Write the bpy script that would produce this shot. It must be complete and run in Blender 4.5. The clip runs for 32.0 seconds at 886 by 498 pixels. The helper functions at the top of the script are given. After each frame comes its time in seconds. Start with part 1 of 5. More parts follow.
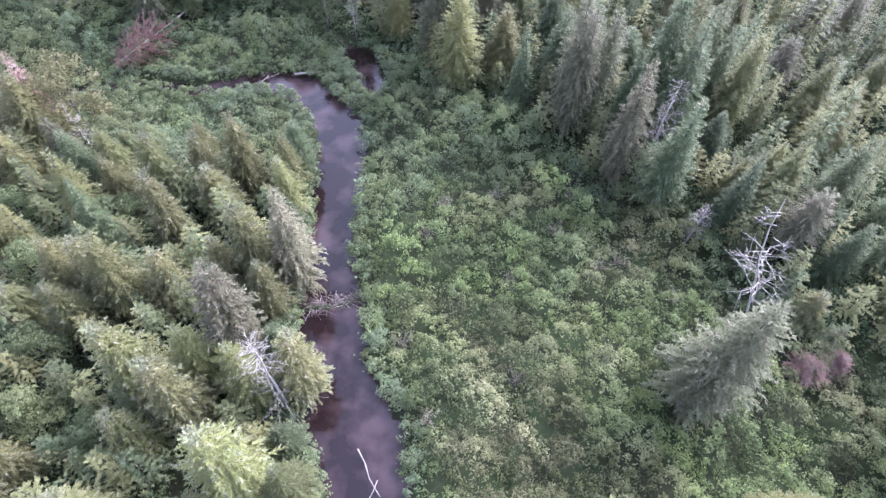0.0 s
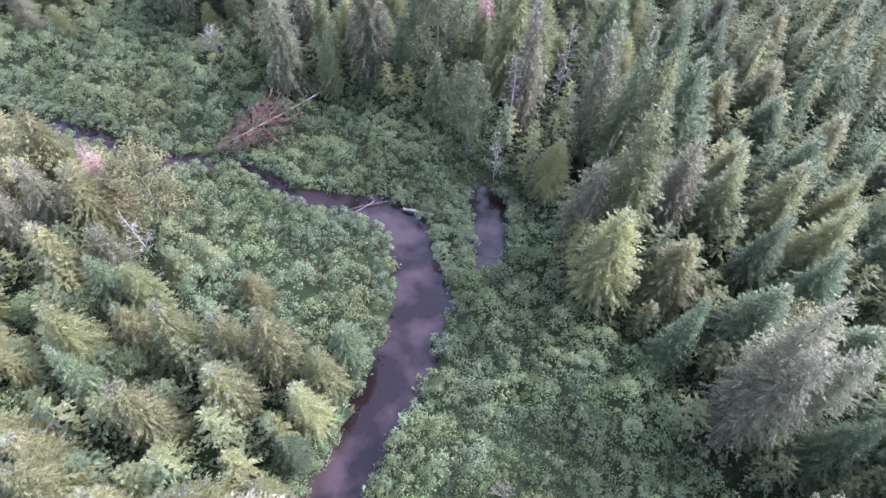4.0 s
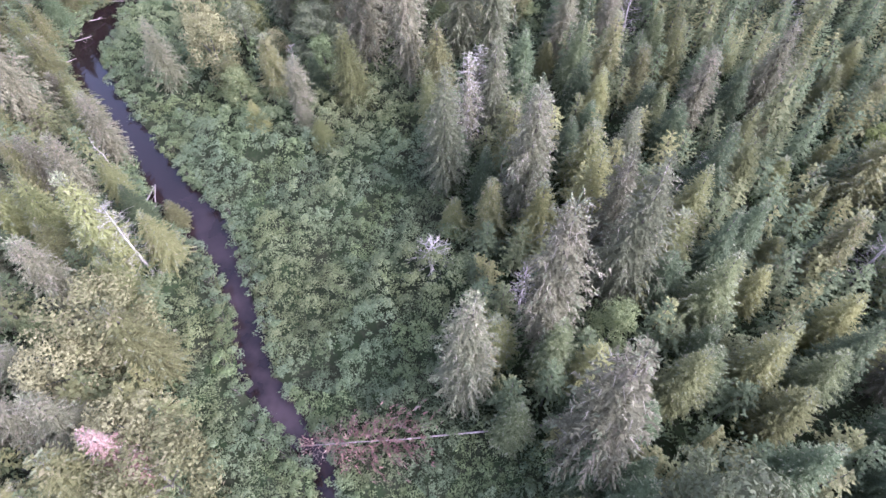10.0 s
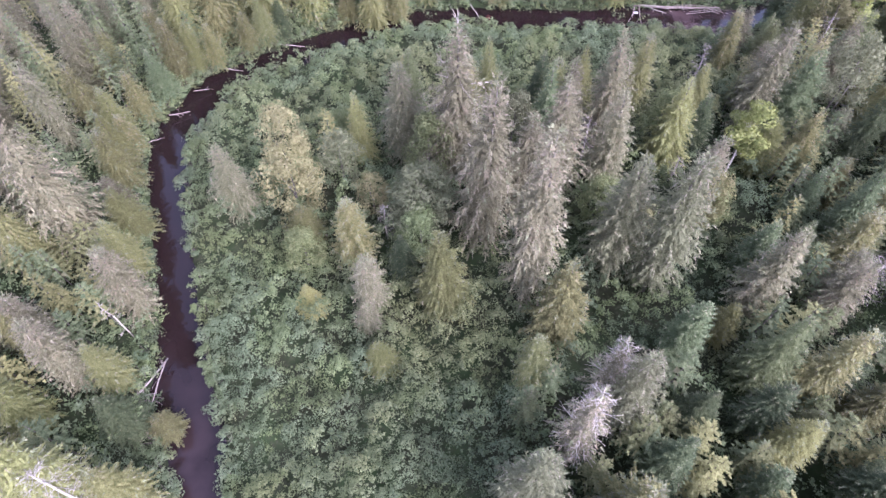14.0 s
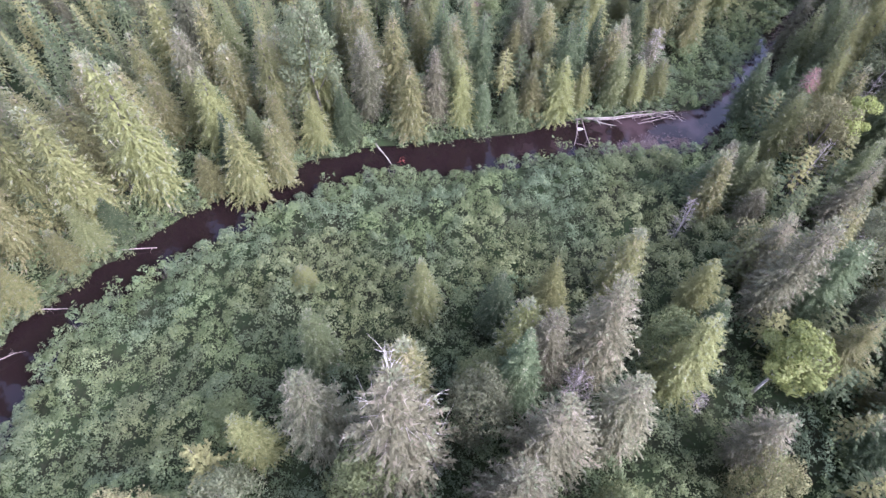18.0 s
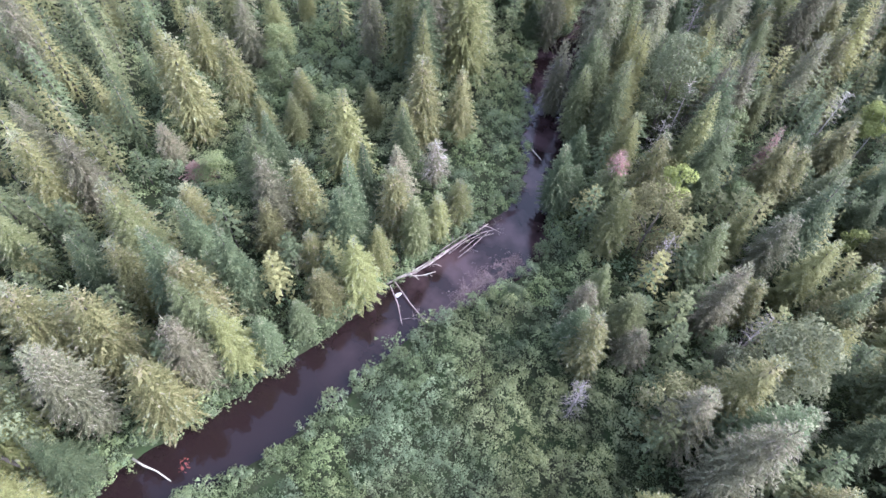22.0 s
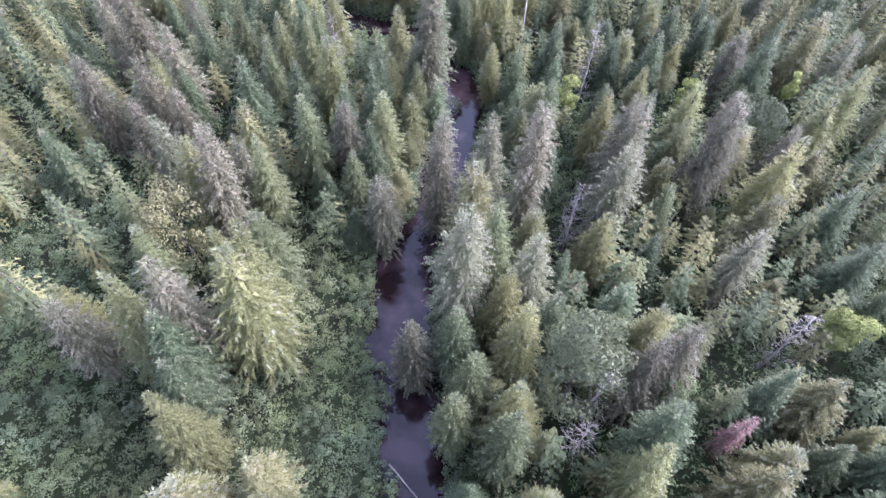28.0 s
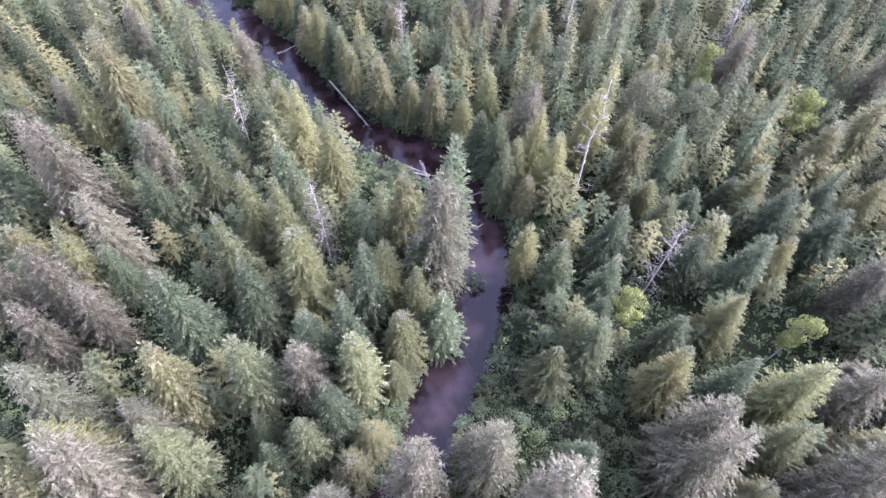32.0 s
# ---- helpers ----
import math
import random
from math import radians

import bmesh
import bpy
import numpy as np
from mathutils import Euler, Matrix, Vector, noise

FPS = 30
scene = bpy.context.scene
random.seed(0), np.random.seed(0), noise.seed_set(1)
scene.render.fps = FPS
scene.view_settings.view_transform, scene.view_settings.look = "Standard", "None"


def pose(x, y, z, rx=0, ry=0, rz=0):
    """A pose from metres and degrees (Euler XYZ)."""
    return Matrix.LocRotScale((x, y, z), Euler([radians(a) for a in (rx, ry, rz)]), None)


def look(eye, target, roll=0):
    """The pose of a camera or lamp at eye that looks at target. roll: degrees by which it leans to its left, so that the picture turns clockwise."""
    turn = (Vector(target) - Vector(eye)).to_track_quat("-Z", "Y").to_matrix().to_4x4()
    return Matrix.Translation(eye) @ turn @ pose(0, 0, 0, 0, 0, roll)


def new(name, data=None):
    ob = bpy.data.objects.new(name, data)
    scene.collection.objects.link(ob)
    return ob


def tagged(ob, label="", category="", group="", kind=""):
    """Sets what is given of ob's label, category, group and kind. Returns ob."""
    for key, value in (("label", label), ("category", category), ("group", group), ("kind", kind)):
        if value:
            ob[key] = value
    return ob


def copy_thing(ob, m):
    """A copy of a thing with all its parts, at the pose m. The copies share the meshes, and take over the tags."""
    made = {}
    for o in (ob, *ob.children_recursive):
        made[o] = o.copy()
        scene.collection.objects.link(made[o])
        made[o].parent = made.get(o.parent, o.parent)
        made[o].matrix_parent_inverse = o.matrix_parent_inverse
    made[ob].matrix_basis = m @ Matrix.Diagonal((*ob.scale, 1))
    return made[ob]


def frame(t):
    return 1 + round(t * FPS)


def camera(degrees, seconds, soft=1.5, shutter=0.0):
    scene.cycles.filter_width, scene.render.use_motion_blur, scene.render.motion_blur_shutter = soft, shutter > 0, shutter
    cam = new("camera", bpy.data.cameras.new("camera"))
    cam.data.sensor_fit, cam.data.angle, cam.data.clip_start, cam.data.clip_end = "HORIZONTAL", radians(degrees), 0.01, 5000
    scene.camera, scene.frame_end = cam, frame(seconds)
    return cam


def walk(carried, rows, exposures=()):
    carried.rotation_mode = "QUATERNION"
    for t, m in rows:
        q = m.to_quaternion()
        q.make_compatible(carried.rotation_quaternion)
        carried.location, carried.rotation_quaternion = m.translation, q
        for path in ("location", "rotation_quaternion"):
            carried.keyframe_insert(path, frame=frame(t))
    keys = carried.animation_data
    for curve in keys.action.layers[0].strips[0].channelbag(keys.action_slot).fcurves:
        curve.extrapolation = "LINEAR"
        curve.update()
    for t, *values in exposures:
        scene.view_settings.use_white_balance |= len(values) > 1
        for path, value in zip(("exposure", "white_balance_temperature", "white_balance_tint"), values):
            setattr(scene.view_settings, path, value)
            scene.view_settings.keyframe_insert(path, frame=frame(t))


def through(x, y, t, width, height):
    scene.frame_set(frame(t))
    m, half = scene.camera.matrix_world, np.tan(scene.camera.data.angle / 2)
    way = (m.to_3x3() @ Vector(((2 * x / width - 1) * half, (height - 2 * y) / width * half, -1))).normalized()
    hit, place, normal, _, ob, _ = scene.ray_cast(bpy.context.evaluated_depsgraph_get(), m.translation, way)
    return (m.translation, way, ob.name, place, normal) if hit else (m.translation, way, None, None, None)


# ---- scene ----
# camera and its flight
cam = camera(78.8, 32.0, soft=1.5)
METRES, EYE, TILT, LEAN, TURN = 216.0, 42.27, 2.344, 0.977, 4.0
ROWS = [
    (0.0, 0.0, 0.0, 0.0, 2.91, -56.64, -1.92),
    (0.5, 0.0011, 0.0144, -0.0005, 3.83, -56.6, -1.93),
    (1.0, 0.002, 0.0292, -0.0008, 6.46, -56.66, -1.77),
    (1.5, 0.0033, 0.0442, -0.001, 9.92, -56.78, -1.38),
    (2.0, 0.0031, 0.0591, -0.0016, 13.19, -56.82, -1.19),
    (2.5, 0.0022, 0.0738, -0.0021, 16.71, -56.82, -1.03),
    (3.0, 0.0005, 0.089, -0.0026, 20.2, -56.88, -0.82),
    (3.5, -0.0024, 0.104, -0.0031, 23.46, -56.84, -0.68),
    (5.5, -0.0212, 0.1634, -0.0064, 37.66, -56.66, 0.41),
    (6.0, -0.0283, 0.1773, -0.0073, 41.44, -56.57, 0.69),
    (6.5, -0.0365, 0.1908, -0.0081, 44.98, -56.5, 0.9),
    (7.0, -0.0456, 0.2039, -0.0086, 48.62, -56.46, 1.13),
    (7.5, -0.0557, 0.2167, -0.0091, 52.31, -56.32, 1.4),
    (8.0, -0.0666, 0.2283, -0.0098, 56.06, -56.12, 1.54),
    (8.5, -0.0784, 0.24, -0.0102, 59.55, -55.98, 1.84),
    (9.0, -0.0913, 0.2502, -0.0106, 62.9, -55.81, 1.94),
    (9.5, -0.1048, 0.2602, -0.0111, 66.56, -55.61, 2.16),
    (10.0, -0.1193, 0.2693, -0.0113, 70.31, -55.52, 2.37),
    (10.5, -0.1343, 0.2773, -0.0117, 73.85, -55.35, 2.47),
    (11.0, -0.1497, 0.2845, -0.0121, 77.35, -55.17, 2.66),
    (11.5, -0.1657, 0.2903, -0.0128, 81.05, -55.02, 2.7),
    (12.0, -0.1816, 0.295, -0.0136, 84.69, -54.74, 2.79),
    (12.5, -0.198, 0.2988, -0.0141, 87.77, -54.61, 2.85),
    (13.0, -0.2146, 0.3014, -0.0146, 88.99, -54.52, 2.83),
    (13.5, -0.2315, 0.3032, -0.0149, 89.51, -54.47, 2.76),
    (14.0, -0.2485, 0.3044, -0.0154, 89.96, -54.39, 2.7),
    (14.5, -0.2651, 0.3048, -0.0159, 90.19, -54.25, 2.59),
    (16.5, -0.3346, 0.306, -0.0154, 87.95, -54.64, 2.19),
    (17.0, -0.3517, 0.3067, -0.0157, 85.84, -54.75, 2.02),
    (17.5, -0.3683, 0.3078, -0.0163, 82.49, -54.87, 1.77),
    (18.0, -0.3846, 0.3099, -0.0173, 77.95, -55.02, 1.49),
    (18.5, -0.4003, 0.3127, -0.018, 72.93, -55.17, 1.12),
    (19.0, -0.4157, 0.3166, -0.0185, 68.55, -55.32, 0.79),
    (19.5, -0.4304, 0.3213, -0.019, 64.58, -55.37, 0.42),
    (20.0, -0.444, 0.3268, -0.0198, 60.9, -55.34, 0.13),
    (20.5, -0.4571, 0.3335, -0.0204, 57.41, -55.39, -0.16),
    (21.0, -0.4694, 0.3413, -0.0211, 54.39, -55.41, -0.33),
    (21.5, -0.481, 0.3497, -0.0217, 51.12, -55.36, -0.59),
    (22.0, -0.4919, 0.359, -0.0223, 47.63, -55.31, -0.81),
    (22.5, -0.5024, 0.3688, -0.0227, 44.32, -55.32, -1.06),
    (23.0, -0.5119, 0.3794, -0.0233, 41.34, -55.23, -1.22),
    (23.5, -0.5211, 0.3905, -0.0236, 39.03, -55.26, -1.38),
    (24.0, -0.5295, 0.4022, -0.0243, 37.75, -55.28, -1.44),
    (24.5, -0.5375, 0.4143, -0.025, 36.99, -55.32, -1.49),
    (25.0, -0.5449, 0.4266, -0.0257, 36.08, -55.36, -1.53),
    (25.5, -0.5518, 0.4384, -0.0266, 34.6, -55.35, -1.64),
    (27.5, -0.5775, 0.4918, -0.0289, 30.87, -55.64, -1.9),
    (28.0, -0.5835, 0.5055, -0.0297, 30.54, -55.67, -1.9),
    (28.5, -0.5893, 0.5191, -0.0307, 30.26, -55.67, -1.87),
    (29.0, -0.5956, 0.5328, -0.0316, 29.97, -55.68, -1.92),
    (29.5, -0.6018, 0.5466, -0.032, 30.04, -55.76, -1.94),
    (30.0, -0.6076, 0.5604, -0.0325, 31.32, -55.82, -1.81),
    (30.5, -0.6137, 0.5741, -0.0333, 32.68, -55.88, -1.75),
    (31.0, -0.6201, 0.5878, -0.034, 34.45, -56.0, -1.64),
    (31.5, -0.6269, 0.6013, -0.0349, 36.45, -56.06, -1.48),
    (32.0, -0.6341, 0.6144, -0.0359, 38.57, -56.1, -1.36),
]
walk(cam, [(t, pose(0, 0, EYE, TILT, LEAN, TURN) @ pose(METRES * x, METRES * y, METRES * z, 90 + pitch, roll, yaw)) for t, x, y, z, yaw, pitch, roll in ROWS],
     exposures=[(0, 2.65, 5130, 26), (6, 2.62, 5040, 27), (9, 2.57, 5130, 31), (10, 2.47, 5130, 32), (11, 2.41, 5150, 32), (12, 2.35, 5150, 33), (13, 2.33, 5200, 34), (14, 2.36, 5250, 35), (17, 2.36, 5190, 33), (20, 2.49, 5180, 21), (24, 2.6, 5130, 21), (28, 2.64, 5050, 32), (32, 2.65, 5150, 37)])

# world and sun: soft evening light under thin cloud, from the east
SUN_AZ, SUN_EL = 40.0, 36.0
world = bpy.data.worlds.new("sky")
scene.world = world
world.use_nodes = True
wn = world.node_tree.nodes
sky = wn.new("ShaderNodeTexSky")
sky.sky_type, sky.sun_disc = "NISHITA", False
sky.sun_elevation, sky.sun_rotation = radians(SUN_EL), radians(SUN_AZ)
sky.dust_density, sky.air_density, sky.ozone_density = 5.0, 0.8, 0.5
veil = wn.new("ShaderNodeHueSaturation")
veil.inputs["Saturation"].default_value = 0.5
world.node_tree.links.new(sky.outputs["Color"], veil.inputs["Color"])
world.node_tree.links.new(veil.outputs["Color"], wn["Background"].inputs["Color"])
wn["Background"].inputs["Strength"].default_value = 0.15
sun_data = bpy.data.lights.new("sun", "SUN")
sun_data.energy, sun_data.angle, sun_data.color = 0.22, radians(25), (1.0, 0.95, 0.89)
sun = new("sun", sun_data)
sun.matrix_world = look((0, 0, 0), (-math.sin(radians(SUN_AZ)) * math.cos(radians(SUN_EL)), -math.cos(radians(SUN_AZ)) * math.cos(radians(SUN_EL)), -math.sin(radians(SUN_EL))))


# materials
def node_material(name):
    m = bpy.data.materials.new(name)
    m.use_nodes = True
    return m, m.node_tree.nodes, m.node_tree.links


def mix_colour(nt, links, fac, a, b):
    """A colour mix node; fac, a and b are sockets or plain values."""
    n = nt.new("ShaderNodeMix")
    n.data_type = "RGBA"
    for sock, v in ((n.inputs[0], fac), (n.inputs[6], a), (n.inputs[7], b)):
        if hasattr(v, "is_linked"):
            links.new(v, sock)
        else:
            sock.default_value = v if isinstance(v, (int, float)) else (*v, 1.0)
    return n.outputs[2]


def band(nt, links, value, lo, hi):
    """value brought from lo..hi to 0..1."""
    n = nt.new("ShaderNodeMapRange")
    n.inputs[1].default_value, n.inputs[2].default_value = lo, hi
    links.new(value, n.inputs[0])
    return n.outputs[0]


def noise_value(nt, links, scale, detail=3.0, kind="Object"):
    co, n = nt.new("ShaderNodeTexCoord"), nt.new("ShaderNodeTexNoise")
    n.inputs["Scale"].default_value, n.inputs["Detail"].default_value = scale, detail
    links.new(co.outputs[kind], n.inputs["Vector"])
    return n.outputs["Fac"]


def leaf_material(name, dark, light, odd, odd_share, patch=0.5, through=0.2, other=None, grain=8.0, stand=False, spread=(0.72, 1.28), field=None):
    """Foliage: each spray between dark and light, a share of sprays in the odd colour, patches and trees that differ."""
    m, nt, links = node_material(name)
    geo, info = nt.new("ShaderNodeNewGeometry"), nt.new("ShaderNodeObjectInfo")
    per_spray, per_tree = geo.outputs["Random Per Island"], info.outputs["Random"]
    if stand:
        place, cells = nt.new("ShaderNodeNewGeometry"), nt.new("ShaderNodeTexVoronoi")
        cells.voronoi_dimensions = "2D"
        cells.inputs["Scale"].default_value = 0.4
        links.new(place.outputs["Position"], cells.inputs["Vector"])
        split = nt.new("ShaderNodeSeparateColor")
        links.new(cells.outputs["Color"], split.inputs[0])
        per_tree = split.outputs[0]
    clump = band(nt, links, noise_value(nt, links, 1.3, 2.0), 0.32, 0.68)
    tone = nt.new("ShaderNodeMath")
    tone.operation = "MULTIPLY_ADD"
    tone.inputs[1].default_value = 0.35
    links.new(per_spray, tone.inputs[0])
    half = nt.new("ShaderNodeMath")
    half.operation = "MULTIPLY"
    half.inputs[1].default_value = 0.65
    links.new(clump, half.inputs[0])
    links.new(half.outputs[0], tone.inputs[2])
    base = mix_colour(nt, links, tone.outputs[0], dark, light)
    blotch = noise_value(nt, links, patch, 2.0)
    wn_ = nt.new("ShaderNodeTexWhiteNoise")
    wn_.noise_dimensions = "1D"
    links.new(per_spray, wn_.inputs["W"])
    add = nt.new("ShaderNodeMath")
    add.operation = "MULTIPLY_ADD"
    add.inputs[1].default_value = 0.7
    links.new(wn_.outputs["Value"], add.inputs[0])
    blot = nt.new("ShaderNodeMapRange")
    blot.inputs[1].default_value, blot.inputs[2].default_value, blot.inputs[4].default_value = 0.3, 0.7, 1.3
    links.new(blotch, blot.inputs[0])
    links.new(blot.outputs[0], add.inputs[2])
    share = band(nt, links, add.outputs[0], 2.0 - 2.0 * odd_share - 0.15, 2.0 - 2.0 * odd_share + 0.35)
    base = mix_colour(nt, links, share, base, odd)
    if other:
        base = mix_colour(nt, links, band(nt, links, per_tree, 0.35, 1.0), base, other)
    if field:
        lie = nt.new("ShaderNodeMath")
        lie.operation = "MULTIPLY"
        lie.inputs[1].default_value = 0.7
        links.new(band(nt, links, noise_value(nt, links, 0.075, 2.0), 0.45, 0.62), lie.inputs[0])
        base = mix_colour(nt, links, lie.outputs[0], base, field)
    hue = nt.new("ShaderNodeHueSaturation")
    links.new(base, hue.inputs["Color"])
    tree = nt.new("ShaderNodeMapRange")
    tree.inputs[3].default_value, tree.inputs[4].default_value = spread
    flip = nt.new("ShaderNodeTexWhiteNoise")
    flip.noise_dimensions = "1D"
    links.new(per_tree, flip.inputs["W"])
    links.new(flip.outputs["Value"], tree.inputs[0])
    fine = noise_value(nt, links, grain, 3.0)
    tuft = nt.new("ShaderNodeMapRange")
    tuft.inputs[1].default_value, tuft.inputs[2].default_value, tuft.inputs[3].default_value, tuft.inputs[4].default_value = 0.33, 0.67, 0.74, 1.24
    links.new(fine, tuft.inputs[0])
    both = nt.new("ShaderNodeMath")
    both.operation = "MULTIPLY"
    links.new(tree.outputs[0], both.inputs[0])
    links.new(tuft.outputs[0], both.inputs[1])
    links.new(both.outputs[0], hue.inputs["Value"])
    b = nt["Principled BSDF"]
    bump = nt.new("ShaderNodeBump")
    bump.inputs["Strength"].default_value, bump.inputs["Distance"].default_value = 0.4, 0.06
    links.new(fine, bump.inputs["Height"])
    links.new(bump.outputs["Normal"], b.inputs["Normal"])
    links.new(hue.outputs["Color"], b.inputs["Base Color"])
    b.inputs["Roughness"].default_value = 0.65
    b.inputs["Specular IOR Level"].default_value = 0.12
    tr, mixer = nt.new("ShaderNodeBsdfTranslucent"), nt.new("ShaderNodeMixShader")
    links.new(hue.outputs["Color"], tr.inputs["Color"])
    mixer.inputs[0].default_value = through
    links.new(b.outputs[0], mixer.inputs[1])
    links.new(tr.outputs[0], mixer.inputs[2])
    links.new(mixer.outputs[0], nt["Material Output"].inputs["Surface"])
    return m


def bark_material(name, a, b_col, rough=0.9):
    m, nt, links = node_material(name)
    col = mix_colour(nt, links, band(nt, links, noise_value(nt, links, 2.5, 5.0), 0.35, 0.65), a, b_col)
    col = mix_colour(nt, links, band(nt, links, noise_value(nt, links, 14.0, 3.0), 0.5, 0.75), col, [v * 0.45 for v in a])
    b = nt["Principled BSDF"]
    links.new(col, b.inputs["Base Color"])
    b.inputs["Roughness"].default_value = rough
    bump = nt.new("ShaderNodeBump")
    bump.inputs["Strength"].default_value = 0.6
    links.new(noise_value(nt, links, 20.0, 4.0), bump.inputs["Height"])
    links.new(bump.outputs["Normal"], b.inputs["Normal"])
    return m


SPRUCE = leaf_material("spruce_needles", (0.074, 0.1, 0.05), (0.15, 0.175, 0.088), (0.2, 0.195, 0.12), 0.15, 0.3, 0.38, (0.235, 0.225, 0.088))
# spruce colours lifted by a fifth, so distance haze is put into the colour
STAND = leaf_material("spruce_stand_needles", (0.092, 0.118, 0.06), (0.18, 0.205, 0.102), (0.23, 0.21, 0.13), 0.18, 0.2, 0.4, (0.265, 0.25, 0.105), stand=True)
FIR = leaf_material("fir_needles", (0.068, 0.092, 0.046), (0.128, 0.153, 0.077), (0.17, 0.185, 0.11), 0.12, 0.5, 0.36)
LICHEN = leaf_material("lichened_needles", (0.12, 0.114, 0.066), (0.205, 0.187, 0.112), (0.24, 0.203, 0.14), 0.3, 0.35, 0.33, (0.15, 0.155, 0.085))
CEDAR = leaf_material("cedar_sprays", (0.128, 0.126, 0.052), (0.24, 0.225, 0.1), (0.29, 0.25, 0.14), 0.25, 0.4, 0.36, (0.198, 0.206, 0.08))
ROUND = leaf_material("grey_green_sprays", (0.1, 0.118, 0.062), (0.17, 0.188, 0.1), (0.21, 0.205, 0.13), 0.3, 0.4, 0.36, (0.16, 0.16, 0.09))
BIRCH = leaf_material("birch_leaves", (0.185, 0.21, 0.062), (0.31, 0.33, 0.11), (0.34, 0.35, 0.14), 0.3, 0.8, 0.35)
RUST = leaf_material("rust_needles", (0.2, 0.118, 0.094), (0.33, 0.2, 0.165), (0.29, 0.23, 0.185), 0.35, 0.8, 0.1)
ALDER = leaf_material("alder_leaves", (0.118, 0.152, 0.082), (0.21, 0.247, 0.14), (0.245, 0.285, 0.135), 0.3, 0.1, 0.44, (0.2, 0.24, 0.105), stand=True, spread=(0.8, 1.2), field=(0.225, 0.232, 0.105))
WILLOW = leaf_material("willow_leaves", (0.118, 0.15, 0.066), (0.225, 0.26, 0.115), (0.28, 0.295, 0.125), 0.3, 0.14, 0.44, (0.215, 0.265, 0.095), stand=True, spread=(0.66, 1.34), field=(0.225, 0.2, 0.11))
HERB = leaf_material("undergrowth_leaves", (0.12, 0.155, 0.068), (0.215, 0.255, 0.115), (0.26, 0.295, 0.13), 0.3, 0.18, 0.44, (0.15, 0.195, 0.105), stand=True)
BROAD_CEDAR = leaf_material("broad_cedar_sprays", (0.16, 0.155, 0.068), (0.285, 0.27, 0.126), (0.325, 0.278, 0.165), 0.25, 0.4, 0.36, (0.245, 0.225, 0.115))
BROADLEAF = leaf_material("broad_leaves", (0.13, 0.15, 0.065), (0.23, 0.25, 0.11), (0.27, 0.285, 0.13), 0.3, 0.4, 0.4, (0.17, 0.205, 0.095))
# young growth, plus the brightness of lit treetops put into the colour
LIT_TIPS = leaf_material("lit_young_tips", (0.15, 0.165, 0.09), (0.25, 0.255, 0.15), (0.3, 0.27, 0.175), 0.3, 0.6, 0.3)
BARK = bark_material("spruce_bark", (0.1, 0.085, 0.068), (0.18, 0.155, 0.125))
DEADWOOD = bark_material("weathered_wood", (0.315, 0.28, 0.235), (0.455, 0.41, 0.345))
DRIFTWOOD = bark_material("drift_wood", (0.25, 0.195, 0.175), (0.40, 0.33, 0.30))
TWIG = bark_material("grey_twigs", (0.29, 0.245, 0.22), (0.43, 0.375, 0.34))
LICHEN_TWIGS = bark_material("lichened_twigs", (0.205, 0.175, 0.125), (0.3, 0.26, 0.192))
BIRCHBARK = bark_material("birch_bark", (0.4, 0.36, 0.32), (0.55, 0.51, 0.46))
STEM = bark_material("alder_stems", (0.105, 0.082, 0.066), (0.18, 0.145, 0.12))


def ground_material():
    m, nt, links = node_material("forest_floor")
    n1, n2 = noise_value(nt, links, 0.35, 6.0), noise_value(nt, links, 3.0, 6.0)
    col = mix_colour(nt, links, band(nt, links, n1, 0.35, 0.65), (0.028, 0.03, 0.016), (0.034, 0.05, 0.02))
    col = mix_colour(nt, links, band(nt, links, n2, 0.5, 0.7), col, (0.05, 0.052, 0.03))
    b = nt["Principled BSDF"]
    links.new(col, b.inputs["Base Color"])
    b.inputs["Roughness"].default_value = 0.95
    b.inputs["Specular IOR Level"].default_value = 0.05
    bump = nt.new("ShaderNodeBump")
    bump.inputs["Strength"].default_value = 0.8
    links.new(n2, bump.inputs["Height"])
    links.new(bump.outputs["Normal"], b.inputs["Normal"])
    return m


